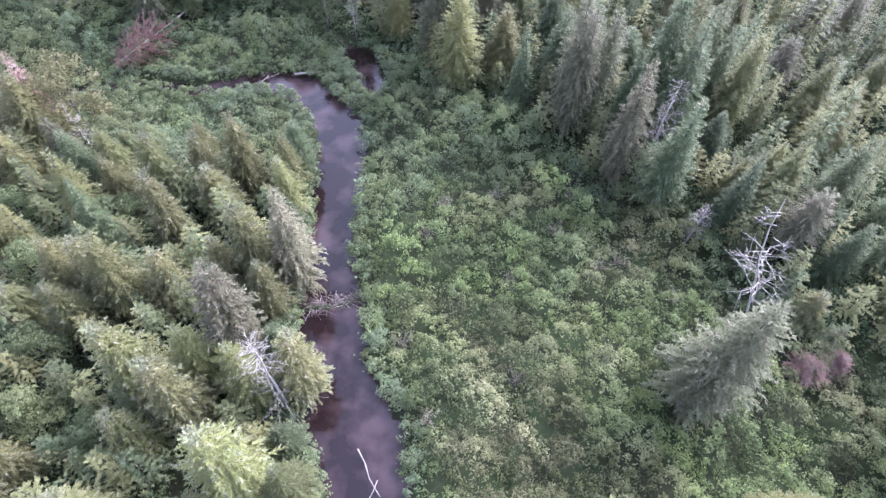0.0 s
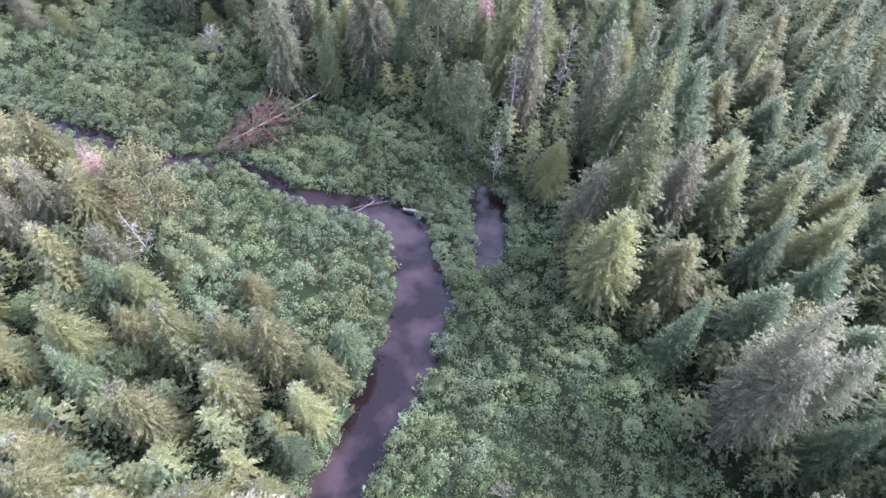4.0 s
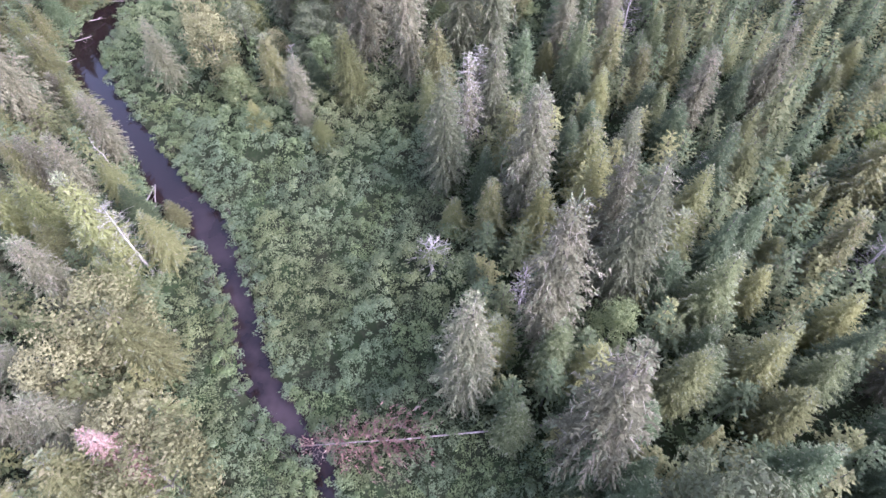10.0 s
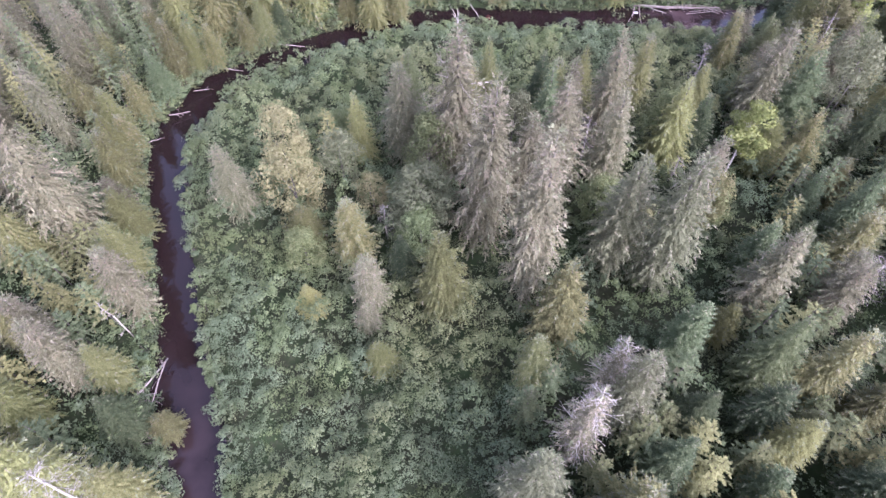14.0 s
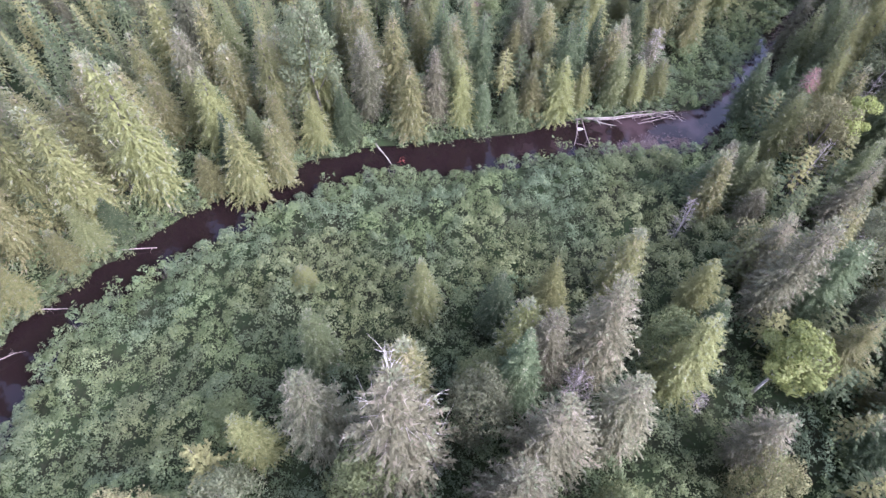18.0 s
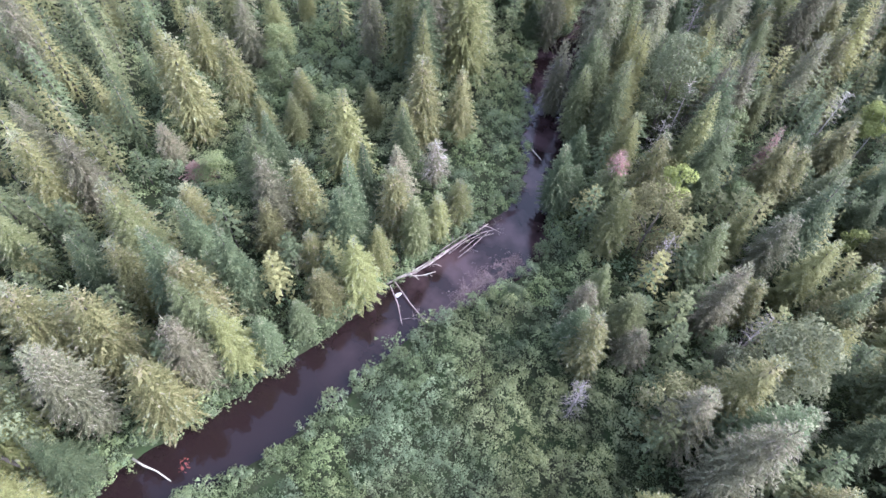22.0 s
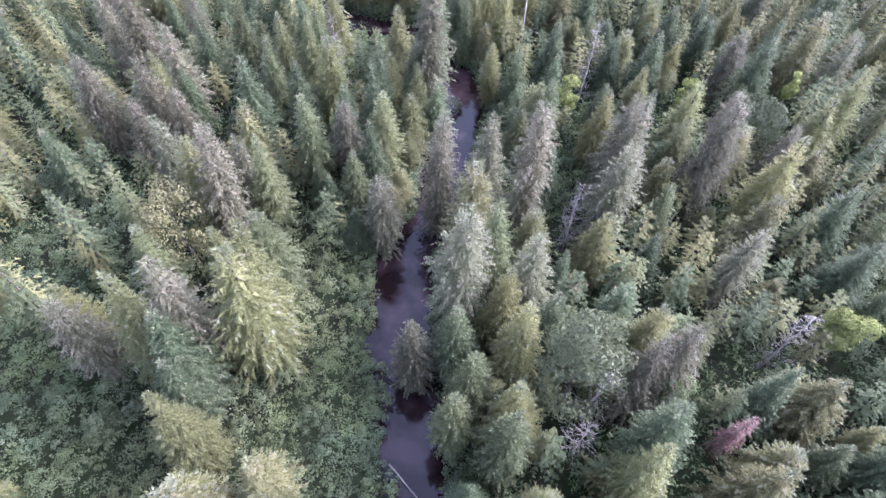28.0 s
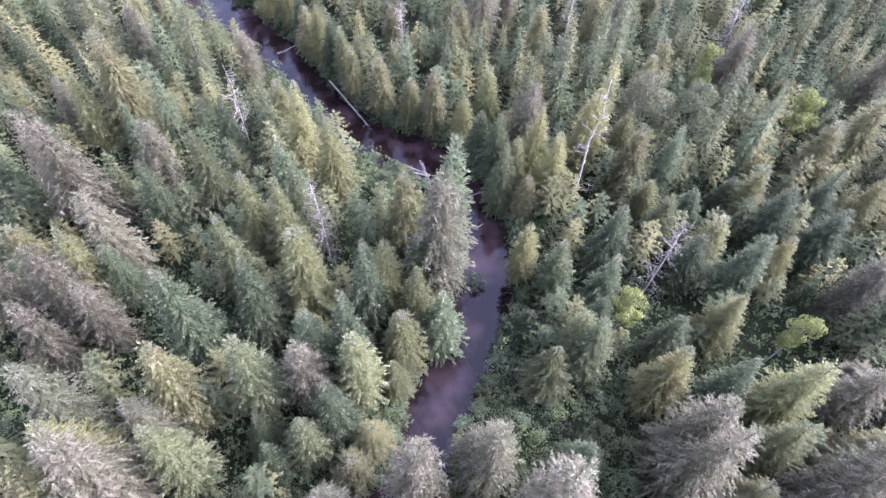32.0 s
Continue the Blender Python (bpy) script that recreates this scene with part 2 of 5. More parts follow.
def water_material():
    """Still, peat-brown water over dark mud with pale silt; the reaches' reflected woods and sky are partly put into
    the colour.
    """
    m, nt, links = node_material("peat_water")
    silt = noise_value(nt, links, 0.28, 4.0)
    place, axes, lower, upper, most, bed = (nt.new("ShaderNode" + k) for k in ("NewGeometry", "SeparateXYZ", "MapRange", "MapRange", "Math", "Math"))
    links.new(place.outputs["Position"], axes.inputs[0])
    # pale patches fade out in the middle reach, painting in the woods' dark reflection
    for node, axis, lo, hi in ((lower, "X", -80.0, -45.0), (upper, "Y", 74.0, 88.0)):
        links.new(axes.outputs[axis], node.inputs[0])
        node.inputs[1].default_value, node.inputs[2].default_value = lo, hi
    most.operation, bed.operation = "MAXIMUM", "MULTIPLY"
    links.new(lower.outputs[0], most.inputs[0])
    links.new(upper.outputs[0], most.inputs[1])
    links.new(most.outputs[0], bed.inputs[0])
    links.new(band(nt, links, silt, 0.45, 0.65), bed.inputs[1])
    col = mix_colour(nt, links, bed.outputs[0], (0.013, 0.0075, 0.0075), (0.054, 0.035, 0.036))
    b = nt["Principled BSDF"]
    links.new(col, b.inputs["Base Color"])
    b.inputs["Roughness"].default_value = 0.06
    b.inputs["IOR"].default_value = 1.33
    b.inputs["Specular IOR Level"].default_value = 0.7
    bump = nt.new("ShaderNodeBump")
    bump.inputs["Strength"].default_value, bump.inputs["Distance"].default_value = 0.12, 0.1
    links.new(noise_value(nt, links, 1.2, 3.0), bump.inputs["Height"])
    links.new(bump.outputs["Normal"], b.inputs["Normal"])
    return m


GROUND, WATER = ground_material(), water_material()


# mesh helpers
def leaf_mesh(name, q, material, kinds=None):
    """A mesh of loose flat leaves, q of shape (n, corners, 3); kinds picks each one's material out of a list."""
    n, k = q.shape[:2]
    me = bpy.data.meshes.new(name)
    me.vertices.add(n * k)
    me.vertices.foreach_set("co", np.ascontiguousarray(q, dtype=np.float32).ravel())
    me.loops.add(n * k)
    me.loops.foreach_set("vertex_index", np.arange(n * k, dtype=np.int32))
    me.polygons.add(n)
    me.polygons.foreach_set("loop_start", np.arange(0, n * k, k, dtype=np.int32))
    for m in material if isinstance(material, list) else [material]:
        me.materials.append(m)
    if kinds is not None:
        me.polygons.foreach_set("material_index", kinds.astype(np.int32))
    me.update(calc_edges=True)
    return me


def tube_mesh(name, tubes, material, sides=6):
    """A mesh of tapered, closed tubes: each (points, first radius, last radius)."""
    verts, faces = [], []
    for pts, r0, r1 in tubes:
        pts = [Vector(p) for p in pts]
        first, k = len(verts), len(pts)
        for i, p in enumerate(pts):
            d = (pts[min(i + 1, k - 1)] - pts[max(i - 1, 0)]).normalized()
            a = d.cross(Vector((0.3, 0.9, 0.2))).normalized()
            b = d.cross(a)
            r = r0 + (r1 - r0) * i / (k - 1)
            verts += [p + (a * math.cos(6.2832 * j / sides) + b * math.sin(6.2832 * j / sides)) * r for j in range(sides)]
        for i in range(k - 1):
            for j in range(sides):
                a0, b0 = first + i * sides + j, first + i * sides + (j + 1) % sides
                faces.append((a0, b0, b0 + sides, a0 + sides))
        faces.append(tuple(first + j for j in reversed(range(sides))))
        faces.append(tuple(first + (k - 1) * sides + j for j in range(sides)))
    me = bpy.data.meshes.new(name)
    me.from_pydata(verts, [], faces)
    me.polygons.foreach_set("use_smooth", [len(p.vertices) == 4 for p in me.polygons])
    me.materials.append(material)
    return me


def child(name, me, parent, label=""):
    ob = new(name, me)
    ob.parent = parent
    return tagged(ob, label)


def sprays(p, d, length, width, rng, sag=0.12):
    """Needle sprays: pointed slips from p along d, their tips hanging."""
    p, d = np.asarray(p, float), np.asarray(d, float)
    d = d / np.linalg.norm(d, axis=1, keepdims=True)
    up = np.array([0, 0, 1.0]) + rng.normal(0, 0.18, p.shape)
    s = np.cross(d, up)
    s /= np.linalg.norm(s, axis=1, keepdims=True) + 1e-9
    length, width = np.asarray(length, float).reshape(-1, 1), np.asarray(width, float).reshape(-1, 1)
    skew = rng.uniform(-0.3, 0.3, (len(p), 1)) * width
    return np.stack([p + s * width * 0.55, p + d * length + s * skew - np.array([0, 0, 1.0]) * length * sag, p - s * width * 0.55], 1)


def scales(p, v, size, rng):
    """Leaves laid over a rounded surface: three-cornered leaves at p facing along v."""
    n = len(p)
    v = v + rng.normal(0, 0.2, v.shape)
    v /= np.linalg.norm(v, axis=1, keepdims=True)
    a = np.cross(v, rng.normal(0, 1, (n, 3)))
    a /= np.linalg.norm(a, axis=1, keepdims=True) + 1e-9
    b = np.cross(v, a) * (size * rng.uniform(0.6, 0.9, n))[:, None] / 2
    a = a * (size * rng.uniform(0.8, 1.2, n))[:, None] / 2
    return np.stack([p - a + b - v * 0.03, p + a - v * 0.05, p - a - b - v * 0.03], 1)


# plan: the creek's centre line and width, reach by reach
REACH_1 = [(-2, -30, 5), (-3, -10, 5), (-4.4, 3, 5), (-5.8, 8, 5), (-7, 11.1, 5.8), (-8.6, 13.5, 6), (-9.8, 16.7, 4.5), (-11.2, 19.6, 5), (-12.3, 24, 4.5),
           (-13.5, 29, 3.6), (-14.3, 34.6, 3.7), (-15.1, 40.2, 4.2), (-17.0, 46.2, 4.4), (-20.2, 49.8, 3.5), (-23.5, 52.3, 3.6), (-28.2, 52.2, 2.4),
           (-32.6, 50.6, 1.6), (-36.4, 49.7, 1.1), (-39.8, 50.2, 1.0), (-43.5, 49.8, 1.1), (-47, 48, 1.5), (-51.5, 45.9, 1.7), (-56, 45.4, 1.6), (-60.3, 44.8, 1.6)]
REACH_2 = [(-65, 43.6, 2), (-69.4, 41.7, 3.2), (-73.5, 39.3, 4.0), (-76.1, 38, 3.4), (-81, 36.2, 2.5), (-87.8, 33, 2.7), (-93.2, 30.6, 2.9), (-98.5, 28.4, 3.5),
           (-102.8, 27.4, 3.9), (-106.7, 27.7, 4.6), (-110.2, 28.6, 4.8), (-113.2, 29.6, 4.7), (-116, 31.8, 3.7), (-119, 35.1, 3.7), (-121.5, 38.6, 4.0), (-124, 42.1, 4.2),
           (-126.9, 46.9, 4.2), (-129.3, 52, 4.2), (-131, 57.2, 3.9), (-131.5, 62.6, 3.7), (-131.0, 67, 4.3), (-131.2, 72, 4.5), (-131.8, 78, 4.2), (-132.5, 84, 4.5)]
REACH_3 = [(-132.2, 90, 5.3), (-132.3, 96, 5.9), (-133.6, 100.5, 4), (-135.8, 104, 2.8), (-138, 107, 3.2), (-141, 110.6, 4), (-144, 114.2, 4.0), (-147.8, 117.6, 4.7),
           (-149.8, 120.8, 5.1), (-151.8, 123.6, 5.3), (-152.6, 126.8, 4.0), (-153, 130.5, 3.4), (-155.2, 134.2, 4.0), (-156.8, 138.5, 4.2), (-158.3, 142.8, 4.4),
           (-160.2, 146.8, 4.6), (-162.8, 149.8, 4.4), (-166.6, 152.9, 4.2), (-170.7, 153.9, 4.6), (-176, 154.3, 5.4), (-180.5, 153, 5.2), (-185.4, 152.6, 4.4)]
REACH_4 = [(-190.6, 153.1, 3.6), (-195.6, 154.2, 3.8), (-201.5, 155.2, 4.2), (-208, 156.0, 4.6), (-220, 155.4, 5.0), (-245, 150, 5.0), (-300, 140, 5.0)]
# the small backwater beside the first bend
BACKWATER = [(-18.9, 60.6, 1.2), (-17.3, 58.9, 3.3), (-15.9, 57, 3.0), (-14.7, 54.9, 2.7), (-14.0, 52.8, 1.0)]


def smooth_line(pts, per=6):
    """Points of a curve through pts, with the widths carried along."""
    p = np.array(pts, float)
    p = np.vstack([2 * p[0] - p[1], p, 2 * p[-1] - p[-2]])
    out = []
    for i in range(1, len(p) - 2):
        for u in np.arange(per) / per:
            a, b, c, d = p[i - 1], p[i], p[i + 1], p[i + 2]
            out.append(0.5 * (2 * b + (c - a) * u + (2 * a - 5 * b + 4 * c - d) * u ** 2 + (3 * b - a - 3 * c + d) * u ** 3))
    out.append(p[-2])
    return np.array(out)


CREEK = smooth_line(REACH_1 + REACH_2 + REACH_3 + REACH_4)
POOL = smooth_line(BACKWATER)
WET = np.vstack([CREEK, POOL])


def from_bank(x, y):
    """Metres from the nearest water's edge; below 0 in the water."""
    x, y = np.atleast_1d(x).astype(float), np.atleast_1d(y).astype(float)
    out = np.empty(len(x))
    for i in range(0, len(x), 20000):
        dx, dy = x[i:i + 20000, None] - WET[None, :, 0], y[i:i + 20000, None] - WET[None, :, 1]
        out[i:i + 20000] = (np.sqrt(dx * dx + dy * dy) - WET[None, :, 2] / 2).min(1)
    return out


def rolling(x, y):
    return 0.12 * np.sin(x * 0.31 + 1.3 * np.sin(y * 0.17)) + 0.1 * np.sin(y * 0.43 + 1.1 * np.sin(x * 0.23)) + 0.06 * np.sin(x * 1.1 + y * 0.9)


def ragged(x, y):
    """The bank's small bays and points."""
    return 0.35 * np.sin(1.3 * x + 1.7 * np.sin(0.8 * y)) + 0.25 * np.sin(2.1 * y + 1.1 * x)


def ground_height(x, y):
    d = from_bank(x, y) - 0.4 * ragged(np.atleast_1d(x), np.atleast_1d(y))
    s = np.clip((d + 0.3) / 1.05, 0, 1)
    return -1.1 + (1.55 + 0.02 * np.clip(d, 0, 15)) * s * s * (3 - 2 * s) + rolling(np.atleast_1d(x), np.atleast_1d(y)) * s


# ground: one sheet with the creek's bed pressed into it
far = np.array([-2500.0, -1500, -900, -600, -420, -330])
gx = np.concatenate([far, np.arange(-262, 90, 1.3), -far[::-1] - 200])
gy = np.concatenate([far, np.arange(-50, 250, 1.3), -far[::-1]])
mx, my = np.meshgrid(gx, gy, indexing="ij")
gz = ground_height(mx.ravel(), my.ravel())
idx = np.arange(len(gx) * len(gy)).reshape(len(gx), len(gy))
faces = np.stack([idx[:-1, :-1], idx[1:, :-1], idx[1:, 1:], idx[:-1, 1:]], -1).reshape(-1, 4)
me = bpy.data.meshes.new("ground")
me.vertices.add(idx.size)
me.vertices.foreach_set("co", np.stack([mx.ravel(), my.ravel(), gz], 1).astype(np.float32).ravel())
me.loops.add(faces.size)
me.loops.foreach_set("vertex_index", faces.astype(np.int32).ravel())
me.polygons.add(len(faces))
me.polygons.foreach_set("loop_start", np.arange(0, faces.size, 4, dtype=np.int32))
me.polygons.foreach_set("use_smooth", np.ones(len(faces), bool))
me.update(calc_edges=True)
me.materials.append(GROUND)
tagged(new("ground", me), "dark peaty forest floor with moss and litter", "ground", kind="structure")


def ribbon(name, line, margin):
    v, f = [], []
    line = np.vstack([line[0] + (line[0] - line[1]) * 3, line, line[-1] + (line[-1] - line[-2]) * 3])
    for i, p in enumerate(line):
        d = line[min(i + 1, len(line) - 1)] - line[max(i - 1, 0)]
        n = Vector((-d[1], d[0])).normalized() * (max(p[2], 0.4) / 2 + margin)
        v += [(p[0] + n.x, p[1] + n.y, 0), (p[0] - n.x, p[1] - n.y, 0)]
        if i:
            f.append((2 * i - 2, 2 * i - 1, 2 * i + 1, 2 * i))
    m2 = bpy.data.meshes.new(name)
    m2.from_pydata(v, [], f)
    m2.materials.append(WATER)
    return m2


tagged(new("water", ribbon("water", CREEK, 0.8)), "still peat-brown creek winding between alder banks", "creek", kind="structure")
tagged(new("water_backwater", ribbon("water_backwater", POOL, 0.5)), "small dark backwater pool beside the creek", "pool", kind="structure").location.z = 0.004

# plan: alder meadows without tall trees, and the whole valley floor that is planted
MEADOWS = [
    [(-15, 51), (0, 53), (6, 44), (14, 39), (21, 33), (23, 27), (17, 21), (16, 16), (18, 10), (-3, 4), (-8, 19), (-12, 38)],
    [(-65, 59), (-24, 66), (-9, 53), (-21, 53), (-19, 42), (-20, 37), (-31, 42), (-47, 47), (-59, 50)],
    [(-98, 43), (-85, 47), (-70, 66), (-47, 63), (-38, 64), (-28, 66), (-19, 59), (-11, 62), (-7, 55), (-8, 49), (-25, 33), (-36, 38), (-48, 43), (-56, 45), (-70, 41), (-83, 38)],
    [(-71, 38), (-92, 34), (-85, 50), (-82, 63), (-67, 65), (-51, 64), (-44, 62), (-36, 63), (-28, 63), (-37, 41), (-45, 41), (-57, 40)],
    [(-100, 30), (-95, 35), (-87, 49), (-79, 64), (-74, 66), (-65, 65), (-59, 64), (-59, 47), (-73, 42)],
    [(-103, 31), (-115, 37), (-121, 47), (-110, 49), (-109, 37), (-103, 33)],
    [(-115, 36), (-129, 58), (-129, 81), (-125, 92), (-114, 87), (-110, 82), (-113, 74), (-114, 63), (-111, 51), (-108, 47), (-111, 36)],
    [(-128, 69), (-129, 79), (-131, 96), (-129, 100), (-126, 99), (-119, 88), (-114, 89), (-113, 87)],
    [(-158, 115), (-154, 120), (-142, 109), (-134, 100), (-134, 95), (-136, 95), (-146, 104)],
    [(-176, 89), (-170, 97), (-157, 100), (-151, 95), (-152, 86), (-162, 86), (-166, 78), (-170, 81)],
    [(-156, 109), (-160, 120), (-153, 120), (-148, 116), (-143, 110), (-140, 106), (-148, 102)],
    [(-152, 133), (-155, 140), (-154, 143), (-150, 141), (-146, 145), (-141, 144), (-143, 138)],
    [(-179, 145), (-181, 149), (-174, 150), (-170, 150), (-168, 145), (-173, 145)],
    [(-97, 32), (-107, 33), (-115, 38), (-120, 44), (-125, 51), (-126, 66), (-125, 92), (-121, 87), (-119, 66), (-113, 52), (-102, 47), (-98, 43), (-92, 37)],
    [(-99, 31), (-109, 31), (-114, 34), (-124, 47), (-129, 58), (-126, 67), (-126, 91), (-122, 92), (-115, 87), (-113, 68), (-111, 51), (-103, 46), (-99, 39)],
    [(-160, 119), (-153, 120), (-149, 117), (-146, 115), (-143, 112), (-153, 105), (-154, 113)],
    [(-28, 46), (-30, 51), (-36, 49), (-44, 49), (-52, 45), (-60, 44), (-68, 41), (-72, 39), (-70, 36.5), (-64, 38.5), (-56, 39.5), (-48, 42), (-40, 43), (-34, 44)],
    [(14, 39), (18, 40), (21, 33), (28, 25), (33, 20), (31, 11), (14, 8), (15, 16), (17, 22)],
    [(-129, 95), (-128.5, 100), (-122, 99), (-118.5, 97), (-110, 89), (-109, 84), (-114, 80), (-120, 86)],
    [(-112, 32), (-118, 46), (-116, 58), (-108.5, 59), (-105.5, 53), (-104, 46.5), (-99, 46), (-97, 39), (-103, 29)],
    [(-161, 118.5), (-157.7, 122.5), (-152.6, 122.1), (-147.5, 116.7), (-150, 110), (-155, 113.5)],
    [(-33, 69), (-26, 64.5), (-19, 62.5), (-11, 62.5), (-10.5, 58), (-9, 50), (-14, 52), (-20, 58), (-28, 62)],
]
VALLEY = [(0, 0), (-32, -2), (-40, 12), (-60, 8), (-95, -2), (-132, -15), (-160, -8), (-198, 36), (-224, 98), (-244, 136), (-200, 185), (-149, 235), (-116, 212),
          (-102, 145), (-90, 135), (-68, 145), (-17, 141), (30, 120), (61, 86), (35, 4)]


def inside(poly, x, y):
    hit, n = np.zeros(len(x), bool), len(poly)
    for i in range(n):
        (x0, y0), (x1, y1) = poly[i], poly[(i + 1) % n]
        if y0 != y1:
            hit ^= ((y0 > y) != (y1 > y)) & (x < (x1 - x0) * (y - y0) / (y1 - y0) + x0)
    return hit


def in_meadow(x, y):
    out = np.zeros(len(x), bool)
    for poly in MEADOWS:
        out |= inside(poly, x, y)
    return out


def scatter(rng, spacing, x0, x1, y0, y1):
    """Jittered points about spacing apart."""
    px, py = np.meshgrid(np.arange(x0, x1, spacing), np.arange(y0, y1, spacing), indexing="ij")
    px, py = px.ravel(), py.ravel()
    return px + rng.uniform(-0.5, 0.5, len(px)) * spacing, py + rng.uniform(-0.5, 0.5, len(py)) * spacing


# trees: each kind is built at 12 m (cedar and birch at 10 m), then stood at its own height
def conifer_crown(rng, high, radius, base, power, knee=0.6, tier=0.36, pitch=0.125, boughs=13, hang=0.17, uneven=0.16, keep=1.0, core=0.6, pale=0.25, twiggy=0):
    """Tiers of drooping boughs, each a flat plume of fine twigs, over an inner layer of fans.

    Gives the slips and the material of each: 0 needles, 1 young tips painted pale as lit from above, 2 bare lichened
    twigs."""
    q, kind = [], []
    lop = rng.uniform(0, 6.28, 2)
    reach = lambda u: radius * min(1.0, (1 - u) / knee) ** power * min(1.0, 0.72 + 1.3 * u) + 0.1
    z = base
    while z < high - 0.2:
        u = (z - base) / (high - base)
        r = reach(u)
        n, k = max(5, int(boughs * (0.4 + 0.6 * r / radius))), max(3, int(0.74 * r / pitch))
        az = rng.uniform(0, 6.28) + np.arange(n) * 6.2832 / n + rng.normal(0, 0.17, n)
        long = r * (1.06 + 0.09 * np.sin(az + lop[0]) + 0.07 * np.sin(2 * az + lop[1])) * (1 + uneven * rng.uniform(-1.3, 1.0, n))
        lift, swing = rng.normal(0, 0.1, n) * min(r, 1), rng.normal(0, 0.12, n)
        level = z + rng.uniform(-0.35, 0.35, n) * tier
        rise, sag = 0.75 * u ** 1.5 - 0.05, hang + 0.16 * (1 - u)
        f = (0.26 + 0.74 * ((np.arange(k) + 0.8) / k) ** 0.85)[None, :, None] + rng.normal(0, 0.02, (n, k, 2))
        side = np.broadcast_to(np.array([-1.0, 1.0]), (n, k, 2))
        rho = np.maximum(f * long[:, None, None] - 0.12 * min(r, 1), 0.02)
        turn = az[:, None, None] + side * (1.05 - 0.62 * f) + rng.normal(0, 0.42, (n, k, 2))
        ln = (0.2 * long[:, None, None] * np.clip(1.12 - f, 0.05, 1) ** 0.7 + 0.12 + 0.25 * pitch) * rng.uniform(0.7, 1.3, (n, k, 2))
        slope = rise + swing[:, None, None] - 1.6 * sag * rho / (r + 0.3)
        pos = np.stack([np.cos(az)[:, None, None] * rho, np.sin(az)[:, None, None] * rho,
                        level[:, None, None] + lift[:, None, None] * f + rise * rho - sag * rho * rho / (r + 0.3) + rng.normal(0, 0.07, (n, k, 2))], -1).reshape(-1, 3)
        d = np.stack([np.cos(turn), np.sin(turn), slope + rng.normal(0.0, 0.34, (n, k, 2))], -1).reshape(-1, 3)
        ln = ln.ravel()
        take = rng.random(len(ln)) < keep
        s = sprays(pos, d, ln, (0.35 * pitch + 0.05) * rng.uniform(0.8, 1.35, len(ln)) * (0.7 + 1.1 * ln), rng)
        q.append(s[take])
        end = (f.ravel() > 0.86) & (rng.random(len(ln)) < pale) | (u > 0.9) & (rng.random(len(ln)) < 2 * pale)
        kind.append(np.where(end, 1, 0)[take])
        if twiggy and u > 0.1:
            m = int(twiggy * (0.3 + r))
            i = rng.integers(0, len(ln), m)
            e = d[i] * 0.6 + rng.normal(0, 0.5, (m, 3)) - [0, 0, 0.3]
            q.append(sprays(pos[i] * [1.04, 1.04, 1.0], e, rng.uniform(0.2, 0.6, m), np.full(m, 0.034), rng, 0.3))
            kind.append(np.full(m, 2))
        z += tier * (0.72 + 0.5 * (1 - u))
    z = base + 0.15
    while core and z < high - 1.0:
        u = (z - base) / (high - base)
        r = reach(u) * core
        n = max(4, int(6.2832 * r / (0.2 + 1.4 * pitch)))
        az = rng.uniform(0, 6.28) + np.arange(n) * 6.2832 / n
        d = np.column_stack([np.cos(az), np.sin(az), np.full(n, -0.5 + 0.6 * u) + rng.normal(0, 0.15, n)])
        q.append(sprays(d * [r * 0.4, r * 0.4, 0] + [0, 0, z + 0.3], d, r * 0.7 + rng.uniform(0.0, 0.3, n), rng.uniform(0.25, 0.42, n) * (0.75 + 1.6 * pitch), rng, 0.2))
        kind.append(np.zeros(n, int))
        z += 0.3 + 1.6 * pitch
    m = 9
    q.append(sprays(np.column_stack([np.zeros((m, 2)), high - rng.uniform(0.3, 0.75, m)]), np.column_stack([rng.normal(0, 0.22, (m, 2)), np.ones(m)]), rng.uniform(0.25, 0.5, m), np.full(m, 0.09), rng, 0.0))
    kind.append(np.ones(m, int))
    return np.concatenate(q), np.concatenate(kind)


def trunk_tubes(rng, high, r, bend=0.12):
    k = 6
    off = np.cumsum(rng.normal(0, bend, (k, 2)), 0) * np.linspace(0, 1, k)[:, None]
    off -= np.outer(np.linspace(0, 1, k), off[-1])
    return [([(off[i, 0], off[i, 1], -0.3 + (high + 0.1) * i / (k - 1)) for i in range(k)], r, 0.02)]


def bare_limbs(rng, z0, z1, n, reach, r=0.03, fork=True, droop=0.15):
    """Leafless limbs with side twigs; with fork None each limb is a list of its own."""
    tubes = []
    for _ in range(n):
        z, az = rng.uniform(z0, z1), rng.uniform(0, 6.28)
        ln = reach * (1.15 - 0.75 * (z - z0) / max(z1 - z0, 0.1)) * rng.uniform(0.6, 1.2)
        d = np.array([math.cos(az), math.sin(az), rng.uniform(-droop, 0.45)])
        p0 = np.array([0, 0, z])
        p1 = p0 + d * ln * 0.55 + rng.normal(0, 0.06, 3) * ln
        p2 = p1 + (d + rng.normal(0, 0.22, 3)) * ln * 0.45
        limb = [([p0, p1, p2], r, r * 0.3)]
        if fork is not False:
            for base, m in ((p1, 2), ((p1 + p2) / 2, 3)):
                for _ in range(m):
                    e = d + rng.normal(0, 0.65, 3)
                    limb.append(([base, base + e * ln * 0.16, base + (e + rng.normal(0, 0.2, 3)) * ln * 0.33], r * 0.55, r * 0.25))
        if fork is None:
            tubes.append(limb)
        else:
            tubes += limb
    return tubes


